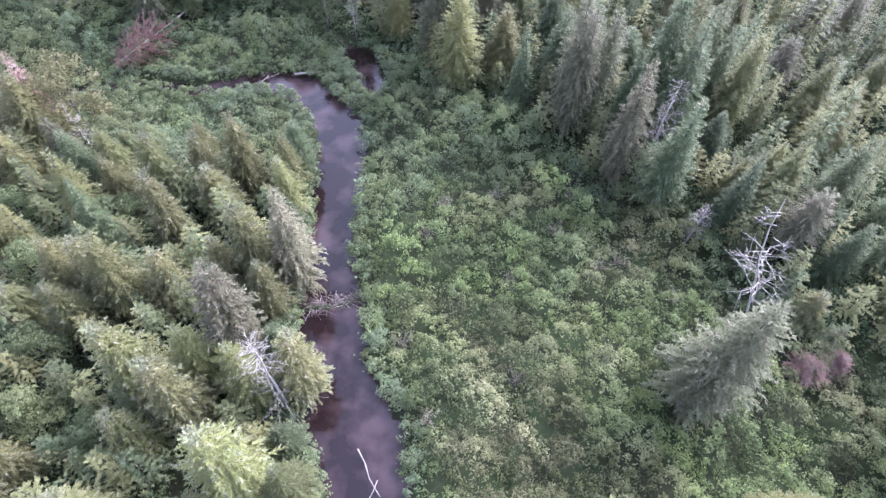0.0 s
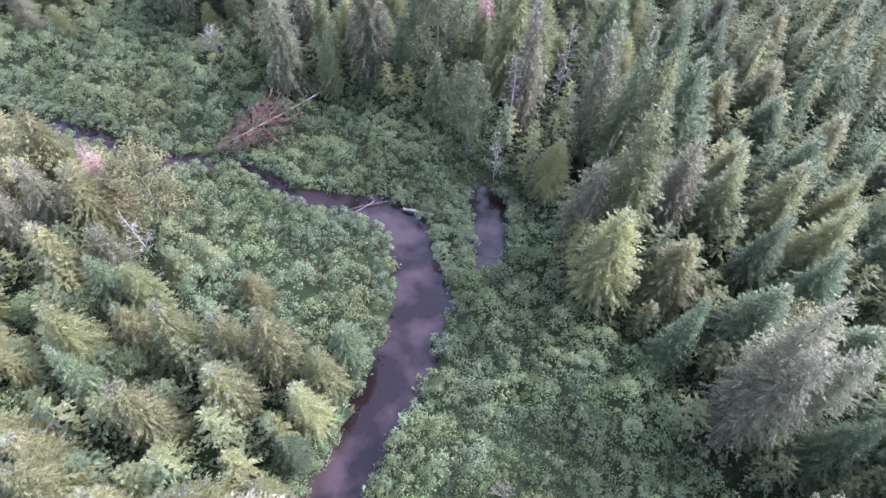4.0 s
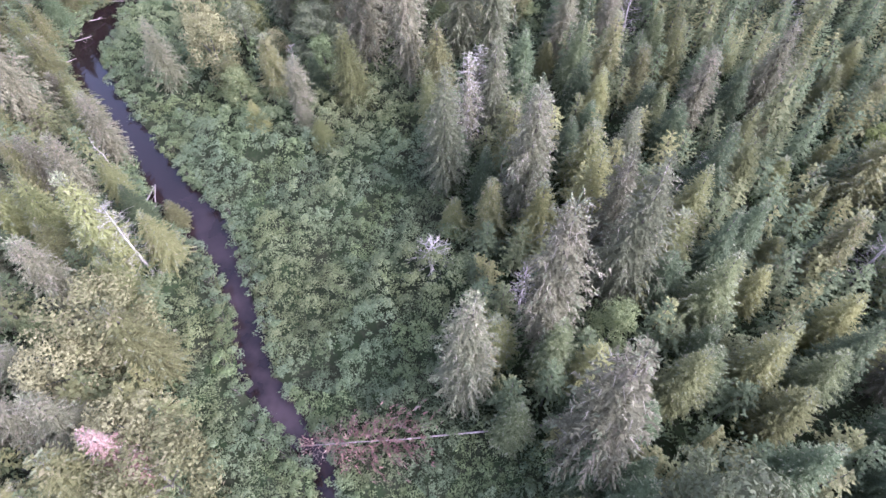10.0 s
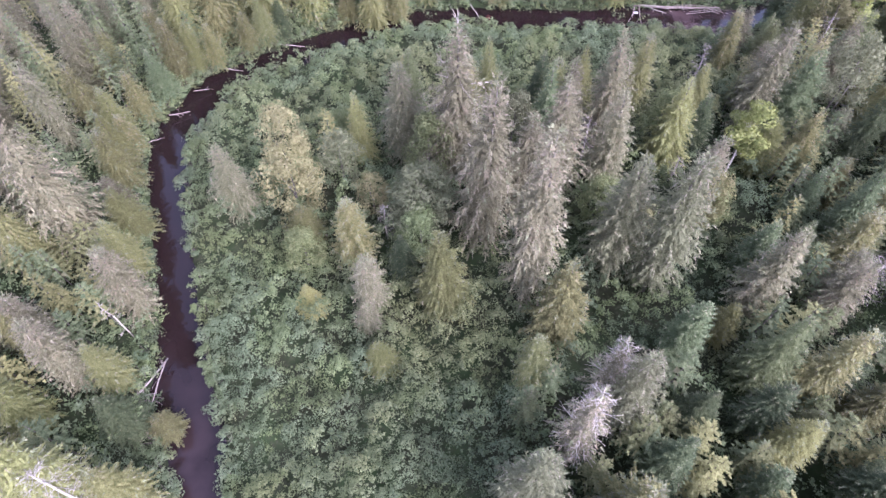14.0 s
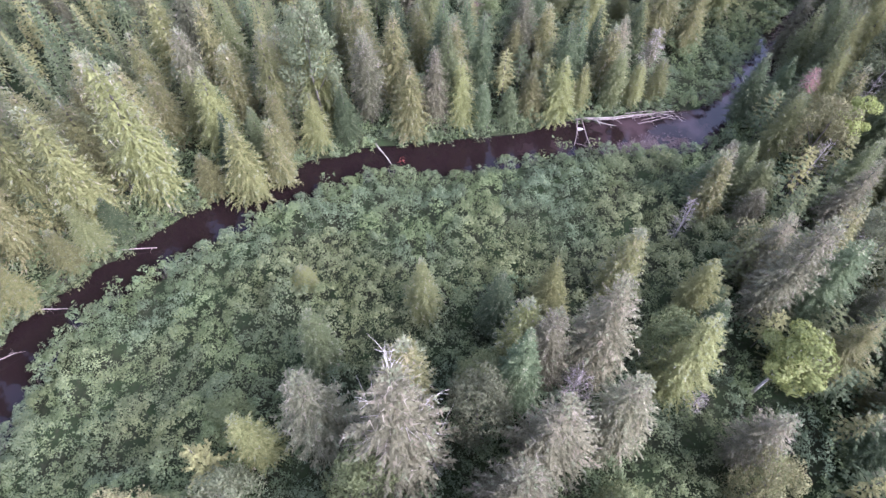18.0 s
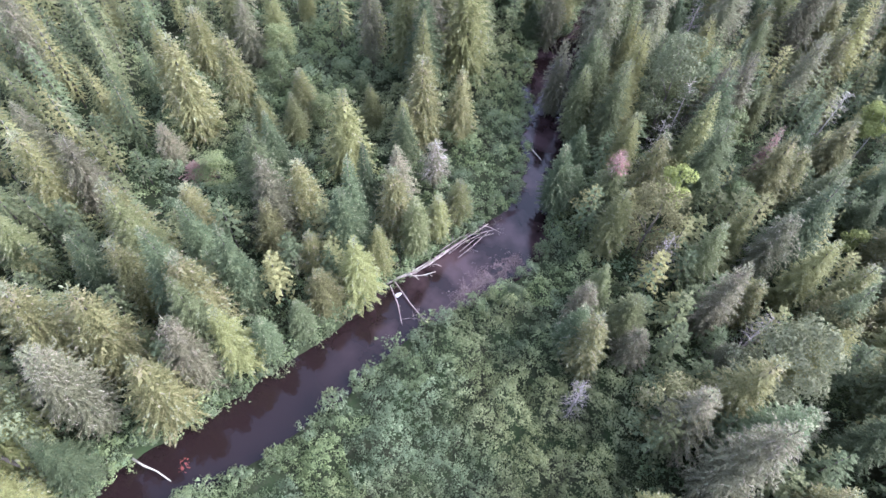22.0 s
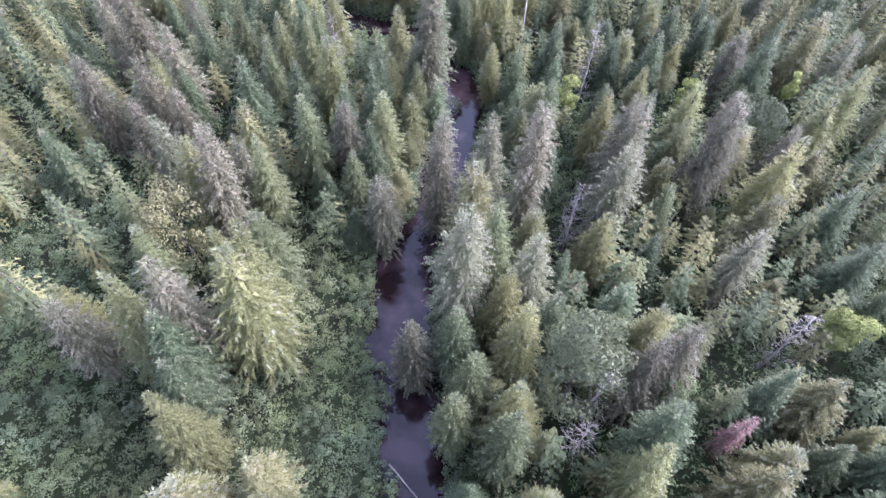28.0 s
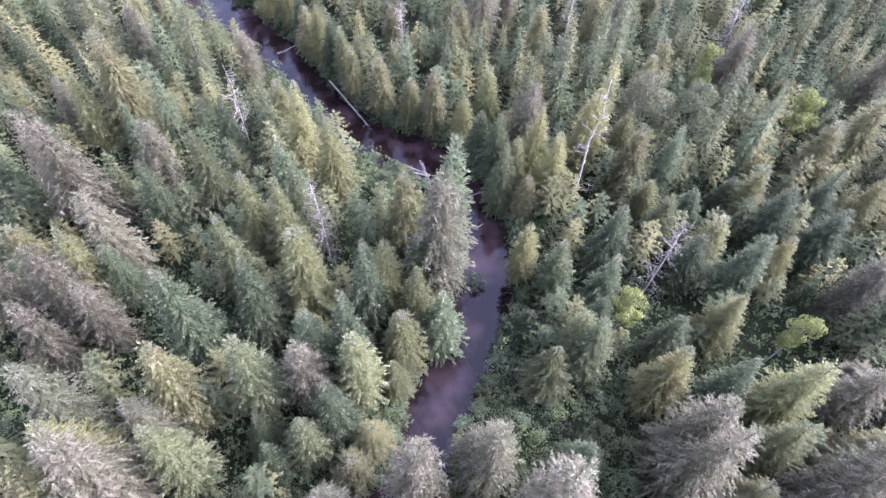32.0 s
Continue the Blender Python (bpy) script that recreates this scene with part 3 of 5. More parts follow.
def clump_crown(rng, centres, per, spread, leaf):
    q = []
    for c, s in centres:
        v = rng.normal(0, 1, (per, 3))
        v /= np.linalg.norm(v, axis=1, keepdims=True)
        q.append(scales(np.asarray(c) + v * spread * s * rng.uniform(0.8, 1.0, (per, 1)) * [1, 1, 0.75], v, np.full(per, leaf), rng))
    return np.concatenate(q)


PROTOTYPES = {}


def prototype(kind, i):
    """Builds the i-th form of a kind as an Empty with its parts."""
    rng = np.random.default_rng(1000 + 37 * i + sum(map(ord, kind)))
    high = 10.0 if kind in ("cedar", "birch", "round") else 12.0
    name, label, cat, group = {
        "spruce": ("spruce_tree", "green spruce with drooping boughs standing in wet woodland", "spruce", "spruce trees of the creek woodland"),
        "fir": ("fir_tree", "dense dark green balsam fir with a sharp top", "fir", "fir trees of the creek woodland"),
        "lichen": ("old_spruce_tree", "grey lichen-hung old spruce with thin ragged boughs", "spruce", "old lichened spruces"),
        "pale": ("dying_spruce_tree", "pale dying spruce, its bare top whitened by lichen", "spruce", "old lichened spruces"),
        "cedar": ("cedar_tree", "olive-yellow northern cedar with a full rounded crown", "cedar", "cedar trees of the creek woodland"),
        "round": ("broadleaf_tree", "broad green leafy tree with a rounded bushy crown", "tree", "broadleaf trees among the conifers"),
        "birch": ("birch_tree", "bright yellow-green birch with a leafy crown on a slim trunk", "birch", "birch trees among the spruces"),
        "snag": ("dead_tree", "bare silver-grey dead tree with broken branches", "dead tree", "standing dead trees"),
        "brush": ("dead_spruce_tree", "grey dead spruce with dense fine bare twigs", "dead tree", "standing dead trees"),
        "rust": ("rusty_spruce_tree", "dying spruce with rust-red needles", "spruce", "rust-red dying spruces"),
    }[kind]
    if kind == "round" and i == 2:
        name, label, cat, group = "broad_cedar_tree", "broad yellow-olive cedar with a full bushy crown", "cedar", "cedar trees of the creek woodland"
    root = tagged(new(name), label, cat, group)
    trunk_mat, twig_mat, limbs, twigs, crown, mat = BARK, TWIG, [], [], None, None
    if kind == "spruce":
        crown, mat = conifer_crown(rng, high, (1.85, 2.1, 1.65, 2.0, 1.6)[i], (0.9, 0.7, 1.2, 0.5, 1.0)[i], (0.9, 1.0, 0.8, 0.95, 0.75)[i], (0.62, 0.75, 0.55, 0.68, 0.5)[i], pale=(0.3, 0.12, 0.25, 0.4, 0.15)[i], uneven=(0.16, 0.14, 0.24, 0.18, 0.2)[i]), SPRUCE
    elif kind == "fir":
        crown, mat = conifer_crown(rng, high, (1.9, 2.15)[i], 0.3, 1.0, 0.85, 0.42, 0.12, 14, 0.12, 0.09, pale=0.3), FIR
    elif kind == "lichen":
        crown, mat = conifer_crown(rng, high, (1.6, 1.8, 1.5, 1.95)[i], (1.2, 0.8, 1.6, 0.9)[i], (0.62, 0.75, 0.58, 0.8)[i], (0.5, 0.6, 0.42, 0.65)[i], 0.38, 0.14, 12, 0.26, 0.28, (0.85, 0.95, 0.75, 0.9)[i], 0.58, 0.2, (16, 10, 20, 12)[i]), LICHEN
    elif kind == "pale":
        crown, mat = conifer_crown(rng, high * 0.98, 1.35, 1.5, 0.7, 0.6, 0.5, 0.14, 8, 0.4, 0.35, 0.5, 0.4, 0.5, 40), LICHEN
        twigs, trunk_mat, twig_mat = bare_limbs(rng, 4.0, 11.8, 60, 1.3, 0.035, True, 0.3), DEADWOOD, DEADWOOD
    elif kind == "cedar":
        crown, mat = conifer_crown(rng, high, (1.85, 2.1, 1.7)[i], 0.3, (0.7, 0.8, 0.75)[i], (0.7, 0.8, 0.6)[i], 0.31, 0.13, 14, 0.16, 0.3, 0.95, 0.7, (0.35, 0.2, 0.45)[i], (5, 2, 8)[i]), CEDAR
    elif kind == "round":
        cs = []
        for _ in range(58):
            a, u = rng.uniform(0, 6.28), rng.uniform(0, 1) ** 0.8
            r = (2.3, 2.0, 2.3)[i] * math.sqrt(max(0.0, 1 - (1.55 * u - 0.62) ** 2)) * (rng.uniform(0.6, 1.0) if u < 0.55 else math.sqrt(rng.uniform(0.0, 1.0)))
            cs.append(((math.cos(a) * r, math.sin(a) * r, 1.3 + 8.1 * u), rng.uniform(0.7, 1.2)))
        crown, mat = (clump_crown(rng, cs, 105, 0.85, 0.19), None), (ROUND, BROADLEAF, BROAD_CEDAR)[i]
        twig_mat = BARK
        limbs = [([(0, 0, max(0.4, c[2] - 2.2)), (c[0] * 0.5, c[1] * 0.5, c[2] - 0.9), c], 0.05, 0.015) for c, s in cs[:6]]
    elif kind == "birch":
        cs = []
        for _ in range(17):
            a, z = rng.uniform(0, 6.28), rng.uniform(4.6, 9.4)
            r = rng.uniform(0.2, 1.5) * (1 - 0.6 * ((z - 4.6) / 5.2) ** 2)
            cs.append(((math.cos(a) * r, math.sin(a) * r, z), rng.uniform(0.75, 1.15)))
        crown, mat = (clump_crown(rng, cs, 190, 0.8, 0.22), None), BIRCH
        limbs = [([(0, 0, c[2] - 1.8), (c[0] * 0.5, c[1] * 0.5, c[2] - 0.8), c], 0.04, 0.012) for c, s in cs[:7]]
        trunk_mat = twig_mat = BIRCHBARK
    elif kind == "snag":
        limbs = bare_limbs(rng, 2.0, 11.0, (34, 20, 38)[i], (2.4, 1.1, 1.8)[i], (0.034, 0.03, 0.032)[i], None)
        trunk_mat = twig_mat = DEADWOOD
    elif kind == "brush":
        twigs = bare_limbs(rng, 1.5, 11.8, 84, 1.7, 0.02, True, 0.4)
        twig_mat = (TWIG, DEADWOOD)[i]
        trunk_mat = twig_mat
    elif kind == "rust":
        crown, mat = conifer_crown(rng, high, (1.6, 1.9, 1.9)[i], (1.2, 1.2, 6.2)[i], 0.65, 0.6, 0.4, 0.14, 11, 0.3, 0.28, (0.7, 0.95, 0.6)[i], (0.5, 0.6, 0.0)[i], 0.0, (14, 8, 26)[i]), (RUST, SPRUCE, RUST)[i]
        if i == 2:
            crown[1][:], trunk_mat = 0, DRIFTWOOD
        if i == 1:
            crown[1][(crown[0][:, 0, 2] > 9.3 + rng.normal(0, 0.6, len(crown[0])))] = 3
    thick = {"birch": 0.1, "cedar": 0.16, "snag": 0.1}.get(kind, 0.15) if (kind, i) != ("rust", 2) else 0.08
    child("trunk", tube_mesh("trunk", trunk_tubes(rng, high * (0.82 if kind in ("birch", "round") else 1.0), thick, 0.25 if kind == "snag" else 0.1), trunk_mat, 7), root)
    if crown is not None:
        child("crown", leaf_mesh("crown", crown[0], [mat, LIT_TIPS, LICHEN_TWIGS, RUST], crown[1]), root)
    for limb in limbs:
        spar = child("limb", tube_mesh("limb", limb[:1] if isinstance(limb, list) else [limb], twig_mat, 4), root)
        if isinstance(limb, list):
            tagged(child("twig_mass", tube_mesh("twig_mass", limb[1:], twig_mat, 3), spar), kind="stuff")
    if twigs:
        tagged(child("twig_mass", tube_mesh("twig_mass", twigs, twig_mat, 3), root), kind="stuff")
    return root


FORMS = {"round": 3, "spruce": 5, "fir": 2, "lichen": 4, "pale": 1, "cedar": 3, "birch": 2, "snag": 3, "brush": 2, "rust": 3}
STOOD = []
tree_rng = random.Random(11)


def tree(kind, x, y, top, wide=1.0, form=None, lean=(0, 0)):
    """Stands one tree with its tip at that height over the water."""
    i = form if form is not None else tree_rng.randrange(FORMS[kind])
    z = float(ground_height(x, y)[0])
    full = 10.0 if kind in ("cedar", "birch", "round") else 12.0
    k = (top - z) / full
    w = wide * (0.45 + 0.55 * k) * tree_rng.uniform(0.9, 1.12)
    m = pose(x, y, z, lean[0] + tree_rng.uniform(-1.5, 1.5), lean[1] + tree_rng.uniform(-1.5, 1.5), 0) @ pose(0, 0, 0, 0, 0, tree_rng.uniform(0, 360)) @ Matrix.Diagonal((w, w, k, 1))
    if (kind, i) in PROTOTYPES:
        ob = copy_thing(PROTOTYPES[kind, i], Matrix.Identity(4))
        ob.matrix_basis = m
    else:
        ob = PROTOTYPES[kind, i] = prototype(kind, i)
        ob.matrix_basis = m
    STOOD.append((x, y))
    return ob


# the trees that stand out, one by one
tree("lichen", -40.7, 34.3, 8.5)
tree("round", -43.2, 40.6, 10.4, 1.35, form=2)
tree("round", -55.8, 36.0, 10.6, 1.5, form=2)
tree("cedar", -147.1, 127.9, 13.2)
tree("cedar", -65.2, 39.2, 7.9)
tree("brush", -140.2, 133.6, 10.1)
tree("spruce", -120.2, 92.2, 8.4)
tree("cedar", -76.4, 55.3, 5.2)
tree("spruce", -118.6, 96.1, 8.4)
tree("spruce", -162.3, 124.3, 6.8)
tree("lichen", -151.8, 128.7, 15.4, 0.75)
tree("cedar", -118.6, 91.8, 9.8)
tree("lichen", -149.1, 132.9, 13.6, 0.9, form=1)
tree("cedar", -64.8, 35.5, 13.8)
tree("lichen", -171.6, 116.5, 13.0)
tree("round", -166.6, 112.2, 12.0, 1.0, form=2)
tree("spruce", -81.4, 48.6, 5.1)
tree("spruce", -44.3, 68.6, 11.5)
tree("spruce", -159.4, 126.0, 8.9)
tree("lichen", -121.4, 93.9, 8.3)
tree("lichen", -80.1, 53.8, 4.3)
tree("lichen", -114.6, 102.2, 11.5)
tree("spruce", -108.2, 85.6, 9.3)
tree("spruce", -69.1, 75.9, 10.4)
tree("lichen", -103.6, 75.4, 15.4)
tree("spruce", -105.1, 85.7, 7.9)
tree("lichen", -144.7, 132.9, 17.2)
tree("spruce", -141.5, 76.5, 5.1)
tree("spruce", -118.2, 110.3, 9.8)
tree("lichen", -162.3, 128.9, 11.4)
tree("cedar", -143.7, 77.8, 8.6)
tree("spruce", -42.2, 70.5, 9.7)
tree("lichen", -115.2, 110.4, 10.8)
tree("lichen", -80.4, 33.8, 10.2)
tree("spruce", -163.5, 119.7, 12.9)
tree("fir", -36.6, 67.3, 11.4)
tree("cedar", -145.8, 82.4, 9.3)
tree("spruce", -118.4, 105.8, 10.1)
tree("cedar", -137.0, 84.6, 6.9, 0.75)
tree("fir", -140.6, 84.5, 12.1)
tree("birch", -124.5, 109.0, 9.8, 0.90)
tree("spruce", -68.3, 82.5, 7.5)
tree("lichen", -73.3, 32.1, 11.3)
tree("spruce", -131.3, 110.3, 10.7)
tree("lichen", -106.7, 90.9, 15.2)
tree("lichen", -105.0, 99.6, 7.0)
tree("lichen", -59.8, 72.0, 18.1)
tree("spruce", -109.3, 73.3, 10.2)
tree("lichen", -103.6, 71.6, 12.5)
tree("fir", -33.5, 69.1, 11.3)
tree("lichen", -145.5, 79.2, 11.9)
tree("cedar", -105.3, 69.8, 11.1)
tree("spruce", -149.8, 80.2, 11.4)
tree("spruce", -132.2, 105.0, 5.9)
tree("cedar", -167.6, 122.1, 12.9)
tree("spruce", -159.1, 128.4, 11.1)
tree("lichen", -154.5, 124.0, 10.1)
tree("cedar", -17.8, 23.9, 11.9)
tree("spruce", -164.6, 126.2, 12.7)
tree("spruce", -111.4, 114.0, 4.5)
tree("spruce", -158.5, 114.7, 11.9, 1.15, form=0)
tree("cedar", -139.7, 69.6, 12.1)
tree("pale", -142.1, 95.1, 7.2, 1.3)
tree("cedar", -139.2, 88.0, 9.9)
tree("lichen", -138.3, 136.4, 13.8)
tree("spruce", -108.7, 68.7, 9.9)
tree("spruce", -160.0, 131.2, 11.8)
tree("cedar", -20.4, 22.8, 8.9)
tree("spruce", -130.1, 143.1, 5.5)
tree("cedar", -27.7, 19.8, 11.5)
tree("cedar", -24.1, 20.8, 9.4)
tree("spruce", -144.5, 72.4, 11.7)
tree("cedar", -44.1, 36.4, 11.7, 1.2)
tree("lichen", -140.3, 143.2, 13.4)
tree("cedar", -16.1, 20.9, 8.7)
tree("spruce", -163.9, 130.5, 11.4)
tree("lichen", -132.8, 145.0, 15.8)
tree("spruce", -146.5, 94.5, 8.6)
tree("round", -22.2, 63.5, 12.8, 0.80, form=0)
tree("lichen", -14.8, 24.5, 12.8)
tree("birch", -148.7, 149.5, 8.2)
tree("spruce", -135.9, 146.6, 10.9)
tree("spruce", -37.4, 31.9, 9.3)
tree("fir", -143.6, 87.8, 9.8)
tree("cedar", -139.8, 79.8, 6.8)
tree("spruce", -139.3, 83.1, 10.5)
tree("cedar", -102.1, 81.9, 11.7)
tree("spruce", -77.1, 84.8, 11.2)
tree("lichen", -141.7, 90.2, 9.2)
tree("lichen", -98.1, 75.3, 13.0, 1.1, form=1)
tree("spruce", -180.8, 122.7, 12.0)
tree("round", -100.5, 65.9, 10.9, 0.95, form=0)
tree("spruce", -135.3, 108.9, 6.8)
tree("spruce", -127.2, 117.6, 14.3)
tree("spruce", -32.5, 25.5, 10.5)
tree("spruce", -138.8, 112.1, 10.7)
tree("spruce", -170.6, 125.3, 14.3)
tree("spruce", -157.8, 84.5, 7.8)
tree("cedar", -70.4, 39.5, 3.6)
tree("spruce", -156.4, 87.1, 7.5)
tree("spruce", -165.0, 108.5, 11.5)
tree("cedar", -34.6, 27.1, 11.7)
tree("spruce", -174.1, 130.9, 12.2)
tree("spruce", -159.0, 139.0, 9.1)
tree("spruce", -110.6, 63.1, 10.0, 0.9, form=3)
tree("cedar", -119.2, 122.1, 8.6)
tree("snag", -130.9, 116.6, 7.8, form=2)
tree("spruce", -153.3, 95.0, 7.2)
tree("fir", -63.9, 69.5, 8.7)
tree("lichen", -150.5, 133.4, 8.2)
tree("lichen", -126.8, 135.5, 12.0)
tree("lichen", -92.5, 39.1, 10.2)
tree("spruce", -142.2, 117.0, 11.3)
tree("lichen", -181.6, 125.6, 13.4)
tree("round", -92.3, 45.0, 10.2, 1.15, form=2)
tree("spruce", -67.3, 89.6, 8.9)
tree("spruce", -34.8, 33.0, 9.0)
tree("cedar", -35.8, 36.7, 5.2)
tree("cedar", -159.1, 89.8, 7.7)
tree("spruce", -126.9, 128.2, 8.6)
tree("birch", -137.9, 156.5, 8.9, 0.90)
tree("spruce", -142.6, 154.1, 9.5)
tree("lichen", -177.8, 117.7, 11.1)
tree("cedar", -129.9, 50.3, 8.5)
tree("brush", -131.5, 119.7, 10.1)
tree("cedar", -128.4, 47.2, 9.6)
tree("lichen", -136.5, 60.3, 12.2)
tree("cedar", -76.0, 27.4, 9.9)
tree("lichen", -83.8, 86.2, 12.1)
tree("spruce", -72.7, 86.5, 6.5)
tree("birch", -111.0, 119.8, 6.1, 0.80)
tree("spruce", -116.1, 125.1, 7.6)
tree("cedar", -102.5, 22.6, 7.8)
tree("cedar", -144.7, 66.8, 10.9)
tree("spruce", 14.4, 47.9, 11.7)
tree("lichen", -144.2, 114.7, 9.6)
tree("spruce", -50.1, 88.4, 10.4)
tree("lichen", -63.1, 84.3, 10.2)
tree("spruce", -179.5, 124.2, 9.9)
tree("cedar", -32.7, 20.4, 9.5)
tree("spruce", -111.9, 123.6, 7.1)
tree("brush", 16.8, 41.9, 13.1, form=0)
tree("brush", 20.3, 33.6, 6.2, form=0)
tree("spruce", -40.9, 90.2, 9.7)
tree("cedar", -15.4, 13.7, 10.2)
tree("spruce", 17.4, 37.9, 14.5)
tree("spruce", -141.6, 163.4, 8.2)
tree("lichen", -97.3, 69.8, 15.2, 1.15, form=3)
tree("spruce", -39.9, 83.4, 11.1)
tree("lichen", -84.7, 92.4, 9.3)
tree("cedar", -165.6, 85.2, 10.7)
tree("fir", -160.3, 123.9, 7.2)
tree("lichen", 11.3, 49.2, 15.2)
tree("lichen", -85.5, 78.0, 17.7)
tree("lichen", -132.8, 158.0, 5.7)
tree("spruce", -20.5, 76.2, 13.7)
tree("round", -133.2, 119.3, 14.4, form=0)
tree("brush", -120.9, 132.4, 9.4, 0.90)
tree("spruce", -49.0, 91.6, 5.5)
tree("lichen", -101.1, 54.7, 13.0, 1.2, form=3)
tree("cedar", -100.7, 50.0, 9.9, 0.9)
tree("lichen", 8.5, 48.9, 18.1)
tree("spruce", -174.3, 147.6, 4.3)
tree("lichen", -132.9, 154.3, 10.7)
tree("lichen", -188.8, 126.4, 15.8)
tree("spruce", -159.6, 104.2, 14.8)
tree("spruce", -153.5, 154.6, 10.4)
tree("spruce", -148.4, 168.6, 6.5)
tree("cedar", -138.3, 55.0, 15.6)
tree("lichen", -192.3, 125.4, 14.1)
tree("lichen", -171.9, 90.0, 10.1)
tree("birch", -117.0, 135.8, 8.5, 1.10)
tree("spruce", -141.7, 171.8, 9.9)
tree("spruce", -146.6, 168.4, 9.3)
tree("spruce", -165.4, 156.4, 8.4)
tree("spruce", -132.5, 102.8, 9.5)
tree("spruce", -148.1, 64.5, 9.9)
tree("cedar", -30.2, 17.0, 9.4)
tree("spruce", -137.1, 131.2, 10.7)
tree("spruce", -22.6, 73.7, 19.1)
tree("spruce", -186.3, 139.0, 11.2)
tree("spruce", -25.8, 87.3, 12.2)
tree("cedar", -136.9, 50.4, 13.6)
tree("cedar", -136.8, 42.0, 9.8)
tree("spruce", -199.0, 131.9, 10.9)
tree("spruce", -161.8, 158.0, 10.4)
tree("spruce", -152.2, 101.0, 14.1)
tree("spruce", -138.7, 173.6, 10.3)
tree("spruce", 6.2, 60.3, 12.5)
tree("spruce", -173.1, 94.0, 10.5)
tree("lichen", -160.7, 75.2, 6.8)
tree("cedar", -136.7, 38.8, 9.7)
tree("lichen", -162.9, 101.4, 12.7)
tree("spruce", -177.0, 90.5, 10.3)
tree("spruce", -176.3, 100.0, 6.4)
tree("spruce", -184.2, 141.9, 12.0)
tree("spruce", -165.0, 158.8, 10.9)
tree("spruce", -39.5, 96.2, 11.3)
tree("spruce", 23.4, 51.3, 13.2)
tree("snag", -190.0, 142.2, 11.4, 0.70)
tree("cedar", -146.7, 102.0, 10.2)
tree("spruce", 19.8, 51.7, 16.1)
tree("spruce", -112.8, 126.4, 10.2)
tree("lichen", -183.5, 117.2, 13.5)
tree("spruce", -200.5, 140.8, 6.5)
tree("lichen", -99.5, 18.2, 12.5)
tree("spruce", 17.3, 50.3, 18.4)
tree("spruce", 25.2, 49.0, 14.3)
tree("lichen", -179.2, 108.4, 4.0)
tree("lichen", -87.7, 25.3, 18.4)
tree("cedar", -149.3, 98.6, 10.1)
tree("cedar", -134.6, 37.2, 12.7)
tree("cedar", -83.8, 23.2, 12.5)
tree("lichen", -141.6, 41.3, 11.7)
tree("brush", -181.2, 100.8, 10.2, 1.00)
tree("spruce", -181.8, 111.3, 9.9)
tree("spruce", -148.5, 44.8, 11.7)
tree("cedar", -128.0, 39.0, 18.3)
tree("birch", -147.5, 183.2, 9.7, 1.10)
tree("snag", -120.3, 151.0, 8.2, form=2)
tree("spruce", -30.2, 94.6, 13.5)
tree("cedar", -120.2, 119.3, 10.8)
tree("snag", -138.9, 189.2, 7.8, form=2)
tree("cedar", -145.1, 43.6, 12.9)
tree("spruce", -145.0, 137.5, 9.2)
tree("cedar", -148.5, 37.5, 12.7)
tree("cedar", -29.9, 20.8, 9.8)
tree("lichen", -16.6, 16.5, 14.9)
tree("cedar", -34.8, 39.1, 4.0)
tree("cedar", -28.8, 38.1, 5.9)
tree("cedar", -18.6, 10.8, 12.6)
tree("lichen", 17.7, 17.3, 16.0, 1.25, form=1)
tree("snag", 24.2, 25.0, 14.6, form=0, wide=1.05, lean=(-11.5, -10.5))
tree("fir", 3.4, 50.6, 12.0)
tree("spruce", 18.6, 46.7, 17.0)
tree("cedar", -11.9, 15.0, 10.3)
tree("brush", -13.0, 13.2, 11.7, 1.10)
tree("lichen", 8.5, 47.1, 16.5)
tree("cedar", -32.9, 30.3, 8.4)
tree("cedar", -25.9, 26.0, 12.2)
tree("cedar", -25.6, 33.0, 9.5)
tree("cedar", -29.4, 31.6, 10.5)
tree("lichen", 13.4, 41.1, 15.3)
tree("spruce", -4.6, 59.5, 19.0)
tree("spruce", 11.7, 70.8, 9.9)
tree("spruce", 15.2, 65.4, 12.7)
tree("spruce", -39.5, 76.4, 11.6)
tree("fir", -34.9, 70.4, 10.3)
tree("fir", -40.6, 68.7, 8.4)
tree("round", -31.0, 71.8, 16.6, form=0)
tree("lichen", -19.1, 70.9, 17.1)
tree("snag", -17.2, 75.5, 12.3, 0.70)
tree("spruce", -7.4, 82.1, 13.4)
tree("lichen", -11.4, 68.7, 17.8)
tree("spruce", -7.7, 67.6, 19.0)
tree("spruce", -6.0, 68.2, 17.1)
tree("snag", -18.1, 62.2, 8.1, 0.50)
tree("lichen", -44.9, 61.8, 16.8)
tree("cedar", -61.2, 65.8, 5.5)
tree("lichen", -65.8, 66.2, 16.5)
tree("pale", -70.2, 70.0, 14.6)
tree("spruce", -73.1, 79.0, 8.2)
tree("spruce", -45.4, 86.4, 8.4)
tree("spruce", -27.0, 79.0, 14.3)
tree("rust", -27.1, 75.7, 12.3, 0.85, form=1)
tree("brush", -90.1, 54.0, 5.5, 1.00)
tree("snag", -57.3, 62.6, 5.8, 1.7, form=2)
tree("spruce", -39.2, 81.8, 11.3)
tree("spruce", -32.5, 80.0, 11.6)
tree("lichen", -37.4, 68.7, 20.1)
tree("lichen", -91.4, 27.4, 6.2)
tree("spruce", -78.7, 78.9, 10.0)
tree("lichen", -52.9, 76.9, 16.1)
tree("lichen", -49.7, 76.8, 19.0)
tree("cedar", -82.6, 59.8, 11.4, 1.00)
tree("spruce", -80.8, 83.0, 6.6)
